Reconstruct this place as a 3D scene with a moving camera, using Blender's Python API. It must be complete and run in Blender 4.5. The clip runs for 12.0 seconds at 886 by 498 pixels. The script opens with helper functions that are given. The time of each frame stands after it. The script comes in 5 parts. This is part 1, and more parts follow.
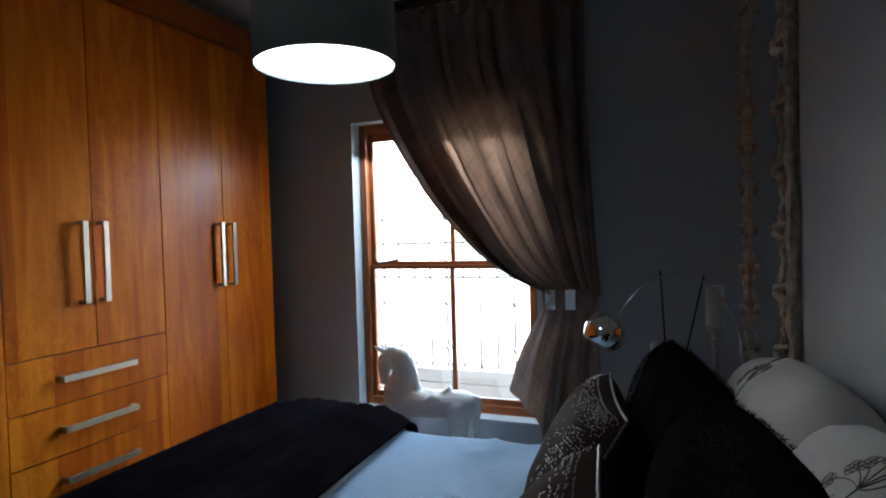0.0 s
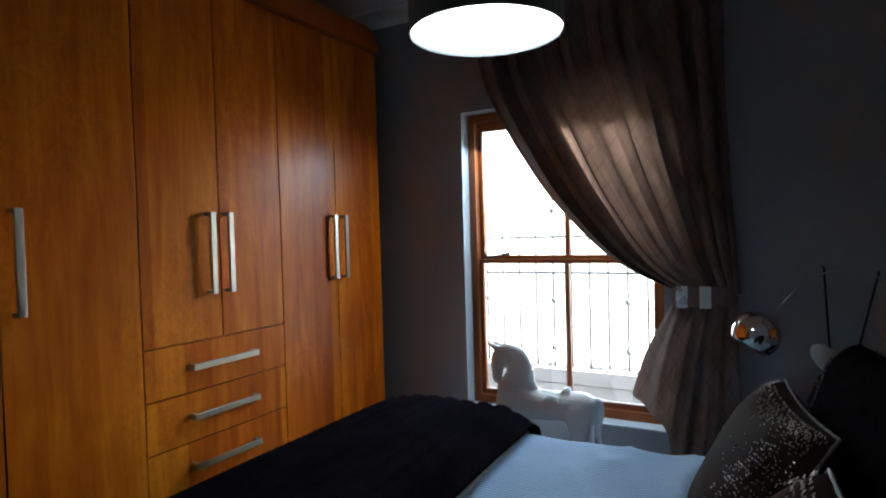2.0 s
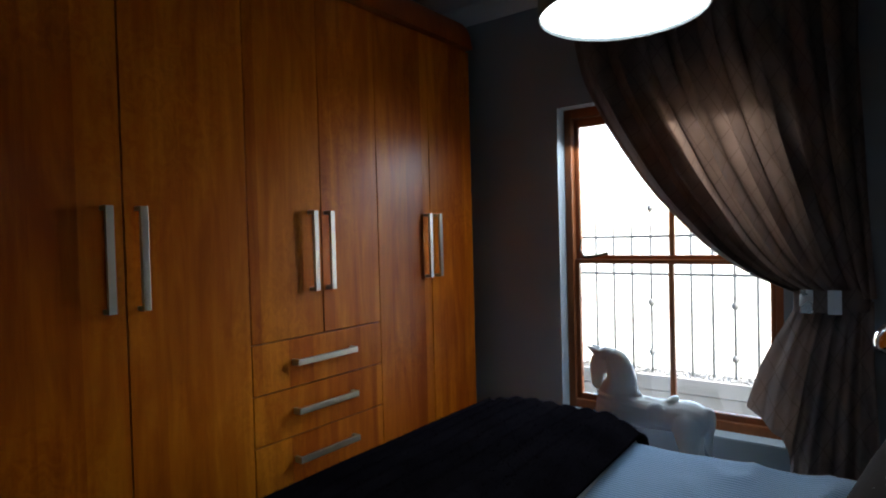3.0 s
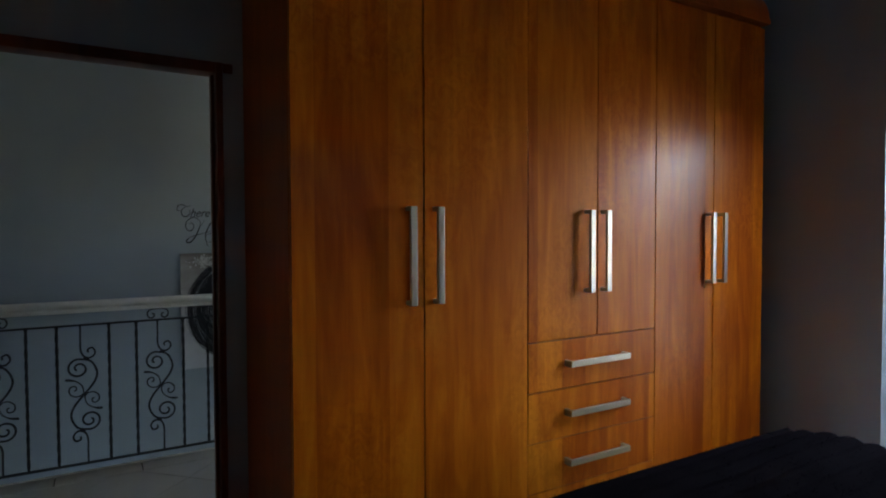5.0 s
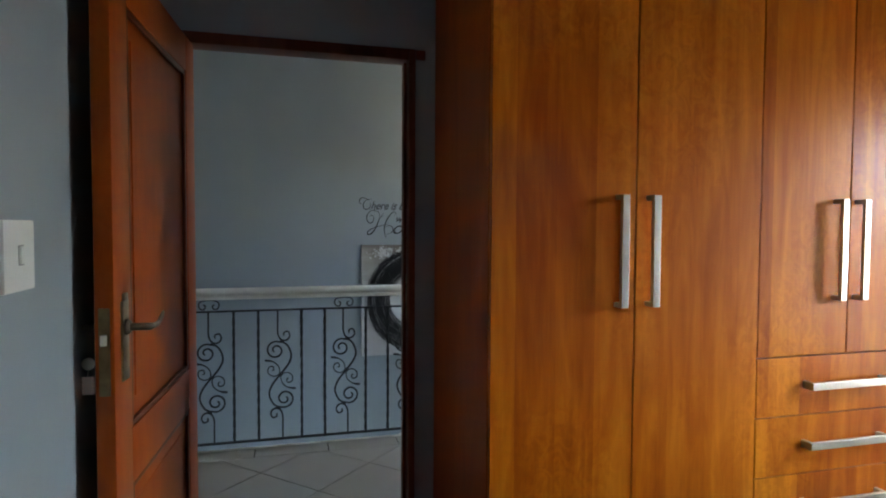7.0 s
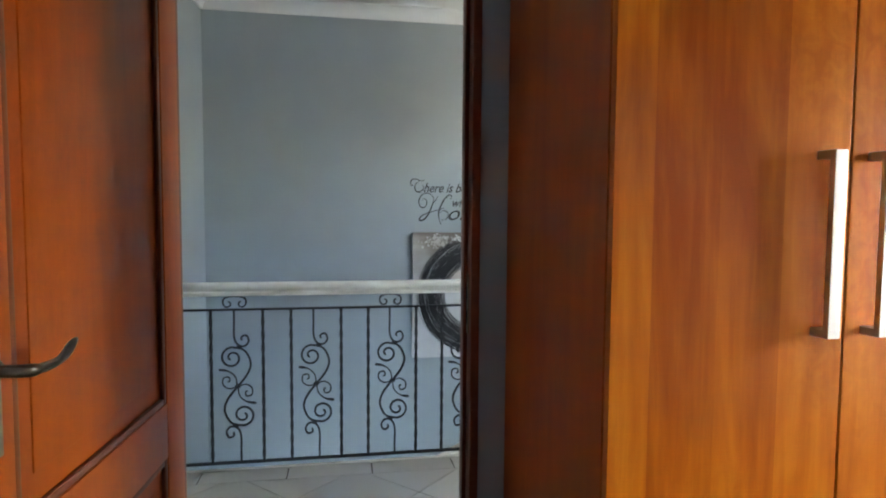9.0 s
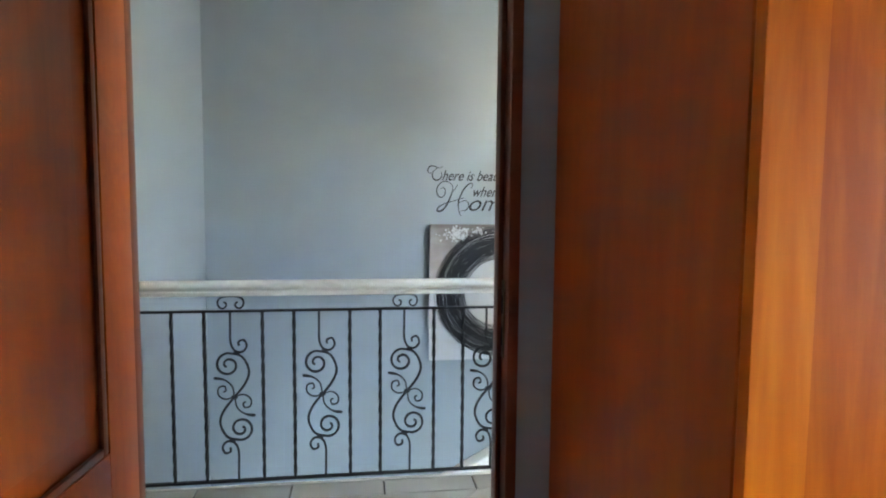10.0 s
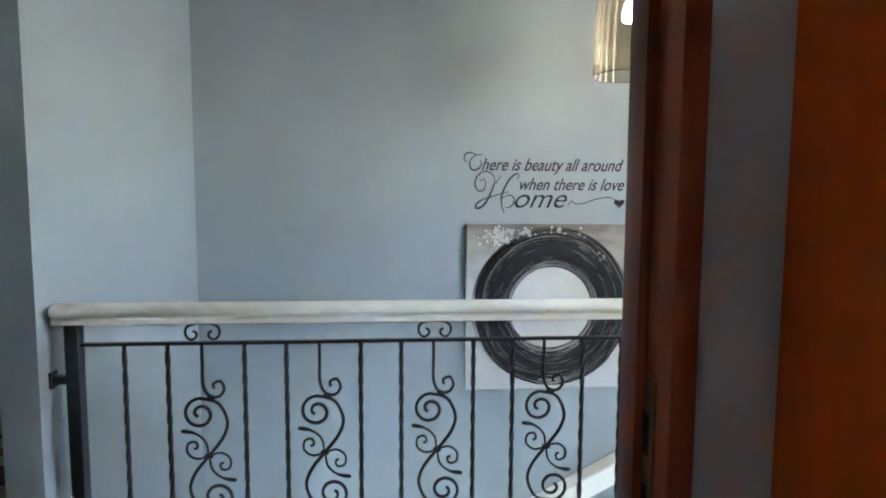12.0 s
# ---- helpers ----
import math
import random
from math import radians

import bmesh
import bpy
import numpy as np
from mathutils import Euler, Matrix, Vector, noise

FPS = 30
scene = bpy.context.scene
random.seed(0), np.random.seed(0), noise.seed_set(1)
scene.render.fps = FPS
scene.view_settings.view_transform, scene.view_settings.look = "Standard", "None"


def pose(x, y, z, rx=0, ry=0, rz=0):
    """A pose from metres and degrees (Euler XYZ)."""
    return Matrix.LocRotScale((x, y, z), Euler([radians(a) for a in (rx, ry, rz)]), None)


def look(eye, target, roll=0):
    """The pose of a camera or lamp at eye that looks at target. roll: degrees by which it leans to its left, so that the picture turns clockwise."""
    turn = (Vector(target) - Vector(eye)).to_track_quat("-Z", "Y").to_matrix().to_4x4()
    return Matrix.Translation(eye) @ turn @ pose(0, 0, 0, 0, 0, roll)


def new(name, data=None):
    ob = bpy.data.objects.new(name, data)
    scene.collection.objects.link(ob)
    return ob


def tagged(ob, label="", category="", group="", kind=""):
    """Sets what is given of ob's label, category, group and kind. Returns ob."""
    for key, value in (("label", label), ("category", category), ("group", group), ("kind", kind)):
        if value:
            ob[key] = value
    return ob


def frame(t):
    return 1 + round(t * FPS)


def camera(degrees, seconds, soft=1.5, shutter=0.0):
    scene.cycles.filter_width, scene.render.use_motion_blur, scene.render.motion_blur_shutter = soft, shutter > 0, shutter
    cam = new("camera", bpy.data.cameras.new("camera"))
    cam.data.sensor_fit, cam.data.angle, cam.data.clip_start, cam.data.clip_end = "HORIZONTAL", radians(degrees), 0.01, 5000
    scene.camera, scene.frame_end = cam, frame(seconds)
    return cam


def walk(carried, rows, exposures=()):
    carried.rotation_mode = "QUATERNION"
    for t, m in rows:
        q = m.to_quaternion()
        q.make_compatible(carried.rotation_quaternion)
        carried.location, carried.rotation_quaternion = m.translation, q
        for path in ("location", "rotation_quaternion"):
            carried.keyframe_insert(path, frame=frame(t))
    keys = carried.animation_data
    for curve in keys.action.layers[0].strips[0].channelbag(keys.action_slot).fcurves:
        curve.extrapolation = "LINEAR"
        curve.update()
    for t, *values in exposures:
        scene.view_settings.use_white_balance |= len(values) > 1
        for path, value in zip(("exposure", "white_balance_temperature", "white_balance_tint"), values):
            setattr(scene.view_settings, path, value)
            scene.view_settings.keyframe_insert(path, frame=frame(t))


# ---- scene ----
cam = camera(74.2, 12.0, 2.0)
PATH = [
    (0, (0.003, 0.105, 1.426), (-0.727, 1.966, 1.374), -1.6),
    (0.5, (-0.03, 0.112, 1.43), (-0.833, 1.942, 1.376), -1.4),
    (1, (-0.064, 0.121, 1.417), (-0.938, 1.919, 1.367), -1.5),
    (1.5, (-0.13, 0.131, 1.403), (-1.051, 1.906, 1.357), -1.5),
    (2, (-0.201, 0.145, 1.405), (-1.181, 1.888, 1.352), -1.6),
    (2.5, (-0.262, 0.144, 1.396), (-1.307, 1.848, 1.346), -1.6),
    (3, (-0.309, 0.138, 1.398), (-1.507, 1.739, 1.354), -1.5),
    (3.5, (-0.336, 0.13, 1.401), (-1.703, 1.589, 1.359), -1.2),
    (5.5, (-0.463, 0.039, 1.438), (-2.276, 0.881, 1.37), -0.0),
    (6, (-0.471, 0.024, 1.434), (-2.348, 0.71, 1.361), 0.1),
    (6.5, (-0.527, 0.009, 1.426), (-2.437, 0.599, 1.352), 0.2),
    (7, (-0.659, 0.006, 1.424), (-2.592, 0.516, 1.345), 0.3),
    (9, (-1.272, 0.107, 1.402), (-3.241, 0.435, 1.281), 0.4),
    (9.5, (-1.458, 0.114, 1.404), (-3.431, 0.413, 1.274), 0.4),
    (10, (-1.633, 0.138, 1.402), (-3.608, 0.413, 1.247), 0.5),
    (10.5, (-1.814, 0.153, 1.412), (-3.791, 0.414, 1.253), 0.5),
    (11, (-1.981, 0.175, 1.41), (-3.961, 0.402, 1.242), 0.6),
    (11.5, (-2.168, 0.194, 1.409), (-4.15, 0.39, 1.233), 0.7),
    (12, (-2.357, 0.208, 1.402), (-4.343, 0.367, 1.23), 0.3),
]
EXPOSURES = [(0.0, 4.6), (1.0, 4.5), (2.5, 4.15), (3.5, 3.6), (5.5, 4.8), (7.0, 5.6), (9.0, 6.65), (10.0, 7.12), (12.0, 7.08)]
walk(cam, [(t, look(eye, target, roll)) for t, eye, target, roll in PATH], EXPOSURES)

# ---- world, sun, large lights ----
world = bpy.data.worlds.new("sky")
scene.world = world
world.use_nodes = True
wn = world.node_tree
sky = wn.nodes.new("ShaderNodeTexSky")
sky.sky_type = "NISHITA"
sky.sun_disc = False
sky.sun_elevation = radians(40)
sky.sun_rotation = radians(90)
wn.links.new(sky.outputs[0], wn.nodes["Background"].inputs[0])
wn.nodes["Background"].inputs[1].default_value = 0.15

sun = new("sun", bpy.data.lights.new("sun", "SUN"))
sun.data.energy, sun.data.angle, sun.data.color = 2.2, radians(0.5), (1.0, 0.95, 0.88)
sun.matrix_world = look((2.6, 0.0, 2.2), (0, 0, 0))

# daylight in the tall stairwell window
stair_light = new("stair_window_light", bpy.data.lights.new("stair_window_light", "AREA"))
stair_light.data.shape, stair_light.data.size, stair_light.data.size_y = "RECTANGLE", 0.43, 0.78
stair_light.data.energy, stair_light.data.color = 0.215, (1.0, 0.94, 0.74)
stair_light.matrix_world = look((-3.625, 3.46, 1.88), (-4.4, 0.0, 2.6))

# the lit bulb of the stairwell pendant
pendant_light = new("stair_pendant_light", bpy.data.lights.new("stair_pendant_light", "POINT"))
pendant_light.data.energy, pendant_light.data.color, pendant_light.data.shadow_soft_size = 0.030, (1.0, 0.88, 0.64), 0.05
pendant_light.location = (-5.0, 1.255, 2.12)

# sky light in the head of the bedroom window
window_light = new("window_sky_light", bpy.data.lights.new("window_sky_light", "AREA"))
window_light.data.shape, window_light.data.size, window_light.data.size_y = "RECTANGLE", 0.92, 0.42
window_light.data.energy, window_light.data.color = 0.92, (0.74, 0.89, 1.0)
window_light.matrix_world = look((-1.19, 3.27, 1.86), (-1.20, 3.02, 0.95))


# ---- materials ----
def mat(name, rough=0.6, metal=0.0):
    m = bpy.data.materials.new(name)
    m.use_nodes = True
    b = m.node_tree.nodes["Principled BSDF"]
    b.inputs["Roughness"].default_value, b.inputs["Metallic"].default_value = rough, metal
    return m, m.node_tree, b


def node(tree, kind, **values):
    n = tree.nodes.new(kind)
    for key, value in values.items():
        n.inputs[key].default_value = value
    return n


def coords(tree, scale=(1, 1, 1)):
    tc, mp = tree.nodes.new("ShaderNodeTexCoord"), tree.nodes.new("ShaderNodeMapping")
    mp.inputs["Scale"].default_value = scale
    tree.links.new(tc.outputs["Object"], mp.inputs[0])
    return mp.outputs[0]


def ramp(tree, source, *stops):
    r = tree.nodes.new("ShaderNodeValToRGB")
    e = r.color_ramp.elements
    while len(e) < len(stops):
        e.new(0.5)
    for el, (p, c) in zip(e, stops):
        el.position, el.color = p, (*c, 1)
    tree.links.new(source, r.inputs[0])
    return r.outputs[0]


def bump(tree, b, source, strength, distance=0.002):
    n = node(tree, "ShaderNodeBump", Strength=strength, Distance=distance)
    tree.links.new(source, n.inputs["Height"])
    tree.links.new(n.outputs[0], b.inputs["Normal"])


def mottled(name, dark, light, scale=3.0, fine=90.0, rough=0.6, metal=0.0, relief=0.25, stretch=(1, 1, 1), spread=0.25, depth=0.002):
    """A surface with a broad variation of tone and a fine grain."""
    m, t, b = mat(name, rough, metal)
    v = coords(t, stretch)
    big = node(t, "ShaderNodeTexNoise", Scale=scale, Detail=5.0, Roughness=0.6)
    small = node(t, "ShaderNodeTexNoise", Scale=fine, Detail=3.0)
    t.links.new(v, big.inputs["Vector"])
    t.links.new(v, small.inputs["Vector"])
    t.links.new(ramp(t, big.outputs[0], (0.5 - spread, dark), (0.5 + spread, light)), b.inputs["Base Color"])
    bump(t, b, small.outputs[0], relief, depth)
    rr = node(t, "ShaderNodeMapRange")
    rr.inputs["To Min"].default_value, rr.inputs["To Max"].default_value = max(0.02, rough - 0.08), min(1.0, rough + 0.08)
    t.links.new(big.outputs[0], rr.inputs["Value"])
    t.links.new(rr.outputs[0], b.inputs["Roughness"])
    return m


def wood(name, dark, mid, light, rough=0.32, coat=0.3, board=0.16, along="z"):
    """Veneer with upright grain, cathedral figure and boards of slightly different tone."""
    m, t, b = mat(name, rough)
    k = (1.0, 1.0, 0.06) if along == "z" else (1.0, 0.06, 1.0)
    grain = node(t, "ShaderNodeTexNoise", Scale=48.0, Detail=5.0, Roughness=0.55, Distortion=0.6)
    figure = node(t, "ShaderNodeTexNoise", Scale=7.0, Detail=4.0, Roughness=0.55, Distortion=1.2)
    blotch = node(t, "ShaderNodeTexNoise", Scale=2.2, Detail=3.0)
    curl = node(t, "ShaderNodeTexNoise", Scale=26.0, Detail=3.0, Roughness=0.55, Distortion=1.6)
    t.links.new(coords(t, (1, 1.0, 0.75) if along == "z" else (1.0, 0.75, 1)), curl.inputs["Vector"])
    t.links.new(coords(t, k), grain.inputs["Vector"])
    t.links.new(coords(t, (1.0, 1.5, 0.22) if along == "z" else (1.5, 0.22, 1.0)), figure.inputs["Vector"])
    t.links.new(coords(t, (1, 1, 0.8)), blotch.inputs["Vector"])
    info = t.nodes.new("ShaderNodeObjectInfo")
    sep = t.nodes.new("ShaderNodeSeparateXYZ")
    t.links.new(coords(t), sep.inputs[0])
    cell = t.nodes.new("ShaderNodeMath")
    cell.operation = "DIVIDE"
    cell.inputs[1].default_value = board
    t.links.new(sep.outputs[1 if along == "z" else 0], cell.inputs[0])
    floor_ = t.nodes.new("ShaderNodeMath")
    floor_.operation = "FLOOR"
    t.links.new(cell.outputs[0], floor_.inputs[0])
    white = t.nodes.new("ShaderNodeTexWhiteNoise")
    white.noise_dimensions = "2D"
    mixv = t.nodes.new("ShaderNodeCombineXYZ")
    t.links.new(floor_.outputs[0], mixv.inputs[0])
    t.links.new(info.outputs["Random"], mixv.inputs[1])
    t.links.new(mixv.outputs[0], white.inputs["Vector"])

    def plus(a, ka, c, kc):
        s = t.nodes.new("ShaderNodeMath")
        s.operation = "MULTIPLY_ADD"
        t.links.new(a, s.inputs[0])
        s.inputs[1].default_value = ka
        u = t.nodes.new("ShaderNodeMath")
        u.operation = "MULTIPLY"
        t.links.new(c, u.inputs[0])
        u.inputs[1].default_value = kc
        t.links.new(u.outputs[0], s.inputs[2])
        return s.outputs[0]

    # curled flecks gather in patches, as in flamed cherry
    patch = t.nodes.new("ShaderNodeMath")
    patch.operation = "MULTIPLY"
    t.links.new(ramp(t, curl.outputs[0], (0.40, (0, 0, 0)), (0.62, (1, 1, 1))), patch.inputs[0])
    t.links.new(ramp(t, blotch.outputs[0], (0.46, (0, 0, 0)), (0.64, (1, 1, 1))), patch.inputs[1])
    tone = plus(grain.outputs[0], 0.16, figure.outputs[0], 0.40)
    tone = plus(tone, 1.0, patch.outputs[0], -0.07)
    tone = plus(tone, 1.0, blotch.outputs[0], 0.30)
    tone = plus(tone, 1.0, white.outputs["Value"], 0.17)
    t.links.new(ramp(t, tone, (0.36, dark), (0.51, mid), (0.68, light)), b.inputs["Base Color"])
    b.inputs["Coat Weight"].default_value, b.inputs["Coat Roughness"].default_value = coat, 0.27
    b.inputs["Specular IOR Level"].default_value = 0.16
    bump(t, b, grain.outputs[0], 0.06, 0.001)
    return m


def glow(name, colour, strength):
    m, t, b = mat(name, 0.5)
    b.inputs["Base Color"].default_value = (*colour, 1)
    b.inputs["Emission Color"].default_value = (*colour, 1)
    b.inputs["Emission Strength"].default_value = strength
    return m


def pane_glass(name, tint=(1, 1, 1), blur=0.03):
    m = bpy.data.materials.new(name)
    m.use_nodes = True
    t = m.node_tree
    t.nodes.clear()
    out, mix = t.nodes.new("ShaderNodeOutputMaterial"), t.nodes.new("ShaderNodeMixShader")
    clear, gloss, fres = t.nodes.new("ShaderNodeBsdfTransparent"), t.nodes.new("ShaderNodeBsdfGlossy"), t.nodes.new("ShaderNodeFresnel")
    clear.inputs[0].default_value = (*tint, 1)
    gloss.inputs["Roughness"].default_value = blur
    t.links.new(fres.outputs[0], mix.inputs[0])
    t.links.new(clear.outputs[0], mix.inputs[1])
    t.links.new(gloss.outputs[0], mix.inputs[2])
    t.links.new(mix.outputs[0], out.inputs[0])
    return m


def cloth(name, dark, light, weave=600.0, rough=0.9, sheen=0.3, through_light=0.0, stitch=0.0):
    m, t, b = mat(name, rough)
    v = coords(t)
    big = node(t, "ShaderNodeTexNoise", Scale=6.0, Detail=4.0)
    small = node(t, "ShaderNodeTexNoise", Scale=weave, Detail=2.0)
    t.links.new(v, big.inputs["Vector"])
    t.links.new(v, small.inputs["Vector"])
    colour = ramp(t, big.outputs[0], (0.3, dark), (0.7, light))
    lines = None
    if stitch:
        # fine stitched diamonds
        sums = []
        for slope in (0.55, -0.55):
            sep = t.nodes.new("ShaderNodeSeparateXYZ")
            t.links.new(v, sep.inputs[0])
            mix_xz = t.nodes.new("ShaderNodeMath")
            mix_xz.operation = "MULTIPLY_ADD"
            mix_xz.inputs[1].default_value = slope
            t.links.new(sep.outputs[2], mix_xz.inputs[0])
            t.links.new(sep.outputs[0], mix_xz.inputs[2])
            fold_ = t.nodes.new("ShaderNodeMath")
            fold_.operation = "PINGPONG"
            fold_.inputs[1].default_value = stitch / 2
            t.links.new(mix_xz.outputs[0], fold_.inputs[0])
            sums.append(fold_.outputs[0])
        low = t.nodes.new("ShaderNodeMath")
        low.operation = "MINIMUM"
        t.links.new(sums[0], low.inputs[0])
        t.links.new(sums[1], low.inputs[1])
        lines = ramp(t, low.outputs[0], (0.0006, (0.68, 0.66, 0.64)), (0.0022, (1, 1, 1)))

    def stitched(source):
        if lines is None:
            return source
        mul = t.nodes.new("ShaderNodeMix")
        mul.data_type, mul.blend_type = "RGBA", "MULTIPLY"
        mul.inputs[0].default_value = 1.0
        t.links.new(source, mul.inputs[6])
        t.links.new(lines, mul.inputs[7])
        return mul.outputs[2]

    t.links.new(stitched(colour), b.inputs["Base Color"])
    b.inputs["Sheen Weight"].default_value = sheen
    b.inputs["Specular IOR Level"].default_value = 0.06 if rough > 0.7 else 0.3
    bump(t, b, small.outputs[0], 0.4, 0.001)
    if through_light:
        tr, mix = t.nodes.new("ShaderNodeBsdfTranslucent"), t.nodes.new("ShaderNodeMixShader")
        mix.inputs[0].default_value = through_light
        warm = [tuple(c * k for c, k in zip(tone, (1.25, 0.86, 0.62))) for tone in (dark, light)]
        t.links.new(stitched(ramp(t, big.outputs[0], (0.3, warm[0]), (0.7, warm[1]))), tr.inputs[0])
        t.links.new(b.outputs[0], mix.inputs[1])
        t.links.new(tr.outputs[0], mix.inputs[2])
        t.links.new(mix.outputs[0], t.nodes["Material Output"].inputs[0])
    return m


PAINT = mottled("blue_grey_wall_paint", (0.298, 0.336, 0.366), (0.328, 0.366, 0.396), 1.6, 160.0, 0.62, relief=0.22)
CEILING = mottled("white_ceiling_paint", (0.74, 0.75, 0.75), (0.80, 0.80, 0.80), 1.5, 120.0, 0.75, relief=0.15)
SILL = mottled("pale_blue_sill_paint", (0.42, 0.48, 0.52), (0.47, 0.53, 0.57), 3.0, 120.0, 0.45, relief=0.15)
CHERRY = wood("cherry_veneer", (0.37, 0.060, 0.003), (0.59, 0.130, 0.005), (0.82, 0.245, 0.013), 0.36, 0.10, 0.125)
CHERRY_SIDE = wood("dark_cherry_panel", (0.40, 0.078, 0.010), (0.49, 0.102, 0.013), (0.58, 0.130, 0.017), 0.44, 0.05)
DOOR_WOOD = wood("varnished_meranti", (0.26, 0.040, 0.003), (0.35, 0.060, 0.005), (0.44, 0.086, 0.007), 0.38, 0.05, 0.5)
FRAME_WOOD = wood("dark_meranti_frame", (0.12, 0.028, 0.012), (0.17, 0.038, 0.015), (0.23, 0.054, 0.020), 0.36, 0.2, 0.5)
WINDOW_WOOD = wood("window_meranti", (0.17, 0.050, 0.018), (0.25, 0.075, 0.026), (0.33, 0.105, 0.036), 0.40, 0.2, 0.5)
STEEL = mottled("brushed_steel", (0.60, 0.55, 0.48), (0.70, 0.65, 0.57), 8.0, 300.0, 0.36, 1.0, relief=0.06, stretch=(1, 1, 0.1))
CHROME = mottled("chrome", (0.75, 0.75, 0.76), (0.82, 0.82, 0.82), 3.0, 50.0, 0.09, 1.0, relief=0.0)
BRASS = mottled("aged_brass", (0.13, 0.085, 0.04), (0.26, 0.18, 0.09), 25.0, 200.0, 0.35, 1.0, relief=0.2)
BRONZE = mottled("dark_bronze", (0.07, 0.06, 0.045), (0.15, 0.13, 0.10), 25.0, 200.0, 0.35, 0.9, relief=0.2)
PEWTER = mottled("aged_pewter", (0.22, 0.19, 0.14), (0.46, 0.41, 0.32), 30.0, 220.0, 0.32, 0.9, relief=0.15)
IRON = mottled("painted_wrought_iron", (0.012, 0.014, 0.017), (0.028, 0.031, 0.036), 20.0, 240.0, 0.45, 0.3, relief=0.3)
CREAM = mottled("cream_enamel", (0.84, 0.81, 0.74), (0.87, 0.84, 0.77), 2.0, 200.0, 0.62, relief=0.0)
PLASTIC = mottled("white_plastic", (0.70, 0.69, 0.65), (0.76, 0.75, 0.71), 5.0, 150.0, 0.35, relief=0.04)
CERAMIC = mottled("white_glazed_ceramic", (0.80, 0.81, 0.80), (0.86, 0.87, 0.86), 5.0, 80.0, 0.30, relief=0.08)
TILE = mottled("cream_floor_tile", (0.50, 0.465, 0.40), (0.545, 0.51, 0.445), 2.5, 60.0, 0.40, relief=0.05, spread=0.48)
GROUT = mottled("dark_grout", (0.10, 0.085, 0.07), (0.16, 0.14, 0.12), 20.0, 200.0, 0.9, relief=0.4)
PLASTER = mottled("white_exterior_plaster", (0.66, 0.65, 0.62), (0.76, 0.75, 0.72), 4.0, 120.0, 0.85, relief=0.4)
BAR_GREY = mottled("grey_painted_bar", (0.06, 0.06, 0.058), (0.10, 0.10, 0.095), 8.0, 100.0, 0.6, relief=0.1)
# white parapet plaster; its shade against the bright sky is put into the grey
DIMMED_PLASTER = mottled("dimmed_plaster", (0.17, 0.165, 0.15), (0.25, 0.24, 0.22), 5.0, 90.0, 0.9, relief=0.4)
CONCRETE = mottled("pale_concrete", (0.26, 0.25, 0.235), (0.36, 0.35, 0.33), 3.0, 60.0, 0.9, relief=0.4)
EARTH = mottled("dry_ground", (0.24, 0.22, 0.16), (0.36, 0.34, 0.26), 0.6, 8.0, 0.95, relief=0.4)
GRAVEL = mottled("grey_gravel", (0.06, 0.06, 0.055), (0.18, 0.175, 0.16), 30.0, 90.0, 0.9, relief=0.6)
CURTAIN = cloth("taupe_curtain", (0.180, 0.146, 0.134), (0.255, 0.212, 0.198), 450.0, 0.85, 0.10, 0.19, 0.085)
# for floors out of view: an assumed dark cloth that cuts bounced light
UNSEEN_FLOOR = cloth("dark_unseen_floor", (0.10, 0.088, 0.075), (0.15, 0.13, 0.11), 300.0, 0.95)
FUR = cloth("black_faux_fur", (0.0080, 0.0066, 0.0080), (0.0150, 0.0125, 0.0150), 260.0, 0.8, 0.0)
FUR.node_tree.nodes["Principled BSDF"].inputs["Specular IOR Level"].default_value = 0.0
SATIN = cloth("brown_satin", (0.026, 0.017, 0.0145), (0.042, 0.029, 0.026), 300.0, 0.82, 0.0)
SATIN.node_tree.nodes["Principled BSDF"].inputs["Specular IOR Level"].default_value = 0.02
LINEN = cloth("white_pillow_cotton", (0.44, 0.44, 0.43), (0.54, 0.54, 0.53), 500.0, 0.9, 0.2)
THREAD = cloth("grey_embroidery", (0.06, 0.06, 0.065), (0.11, 0.11, 0.115), 300.0, 0.8)
BED_BASE = cloth("charcoal_bed_base", (0.03, 0.03, 0.033), (0.05, 0.05, 0.055), 400.0, 0.9)
SHADE = cloth("slate_lamp_shade", (0.17, 0.20, 0.21), (0.23, 0.26, 0.27), 500.0, 0.8, 0.2)
PIPING = mottled("dull_silver_piping", (0.05, 0.045, 0.04), (0.22, 0.20, 0.18), 160.0, 300.0, 0.5, 0.4, relief=0.5)
SILVER = mottled("polished_silver_plate", (0.74, 0.75, 0.76), (0.82, 0.83, 0.84), 6.0, 200.0, 0.28, 0.9, relief=0.05)
SEQUIN = mottled("silver_sequin", (0.30, 0.28, 0.25), (0.62, 0.60, 0.56), 40.0, 100.0, 0.30, 1.0, relief=0.0)
GILT = mottled("antique_silver_gilt", (0.20, 0.175, 0.14), (0.56, 0.52, 0.44), 38.0, 120.0, 0.45, 0.3, relief=0.5)
MIRROR = mottled("mirror", (0.86, 0.87, 0.87), (0.88, 0.89, 0.89), 1.0, 10.0, 0.02, 1.0, relief=0.0)
GLASS = pane_glass("window_glass")
SMOKE = pane_glass("smoky_ribbed_glass", (0.50, 0.47, 0.40), 0.22)
LAMP_GLOW = glow("lit_lamp_diffuser", (0.90, 0.97, 1.0), 0.42)
BULB_GLOW = glow("lit_bulb", (1.0, 0.88, 0.68), 0.30)
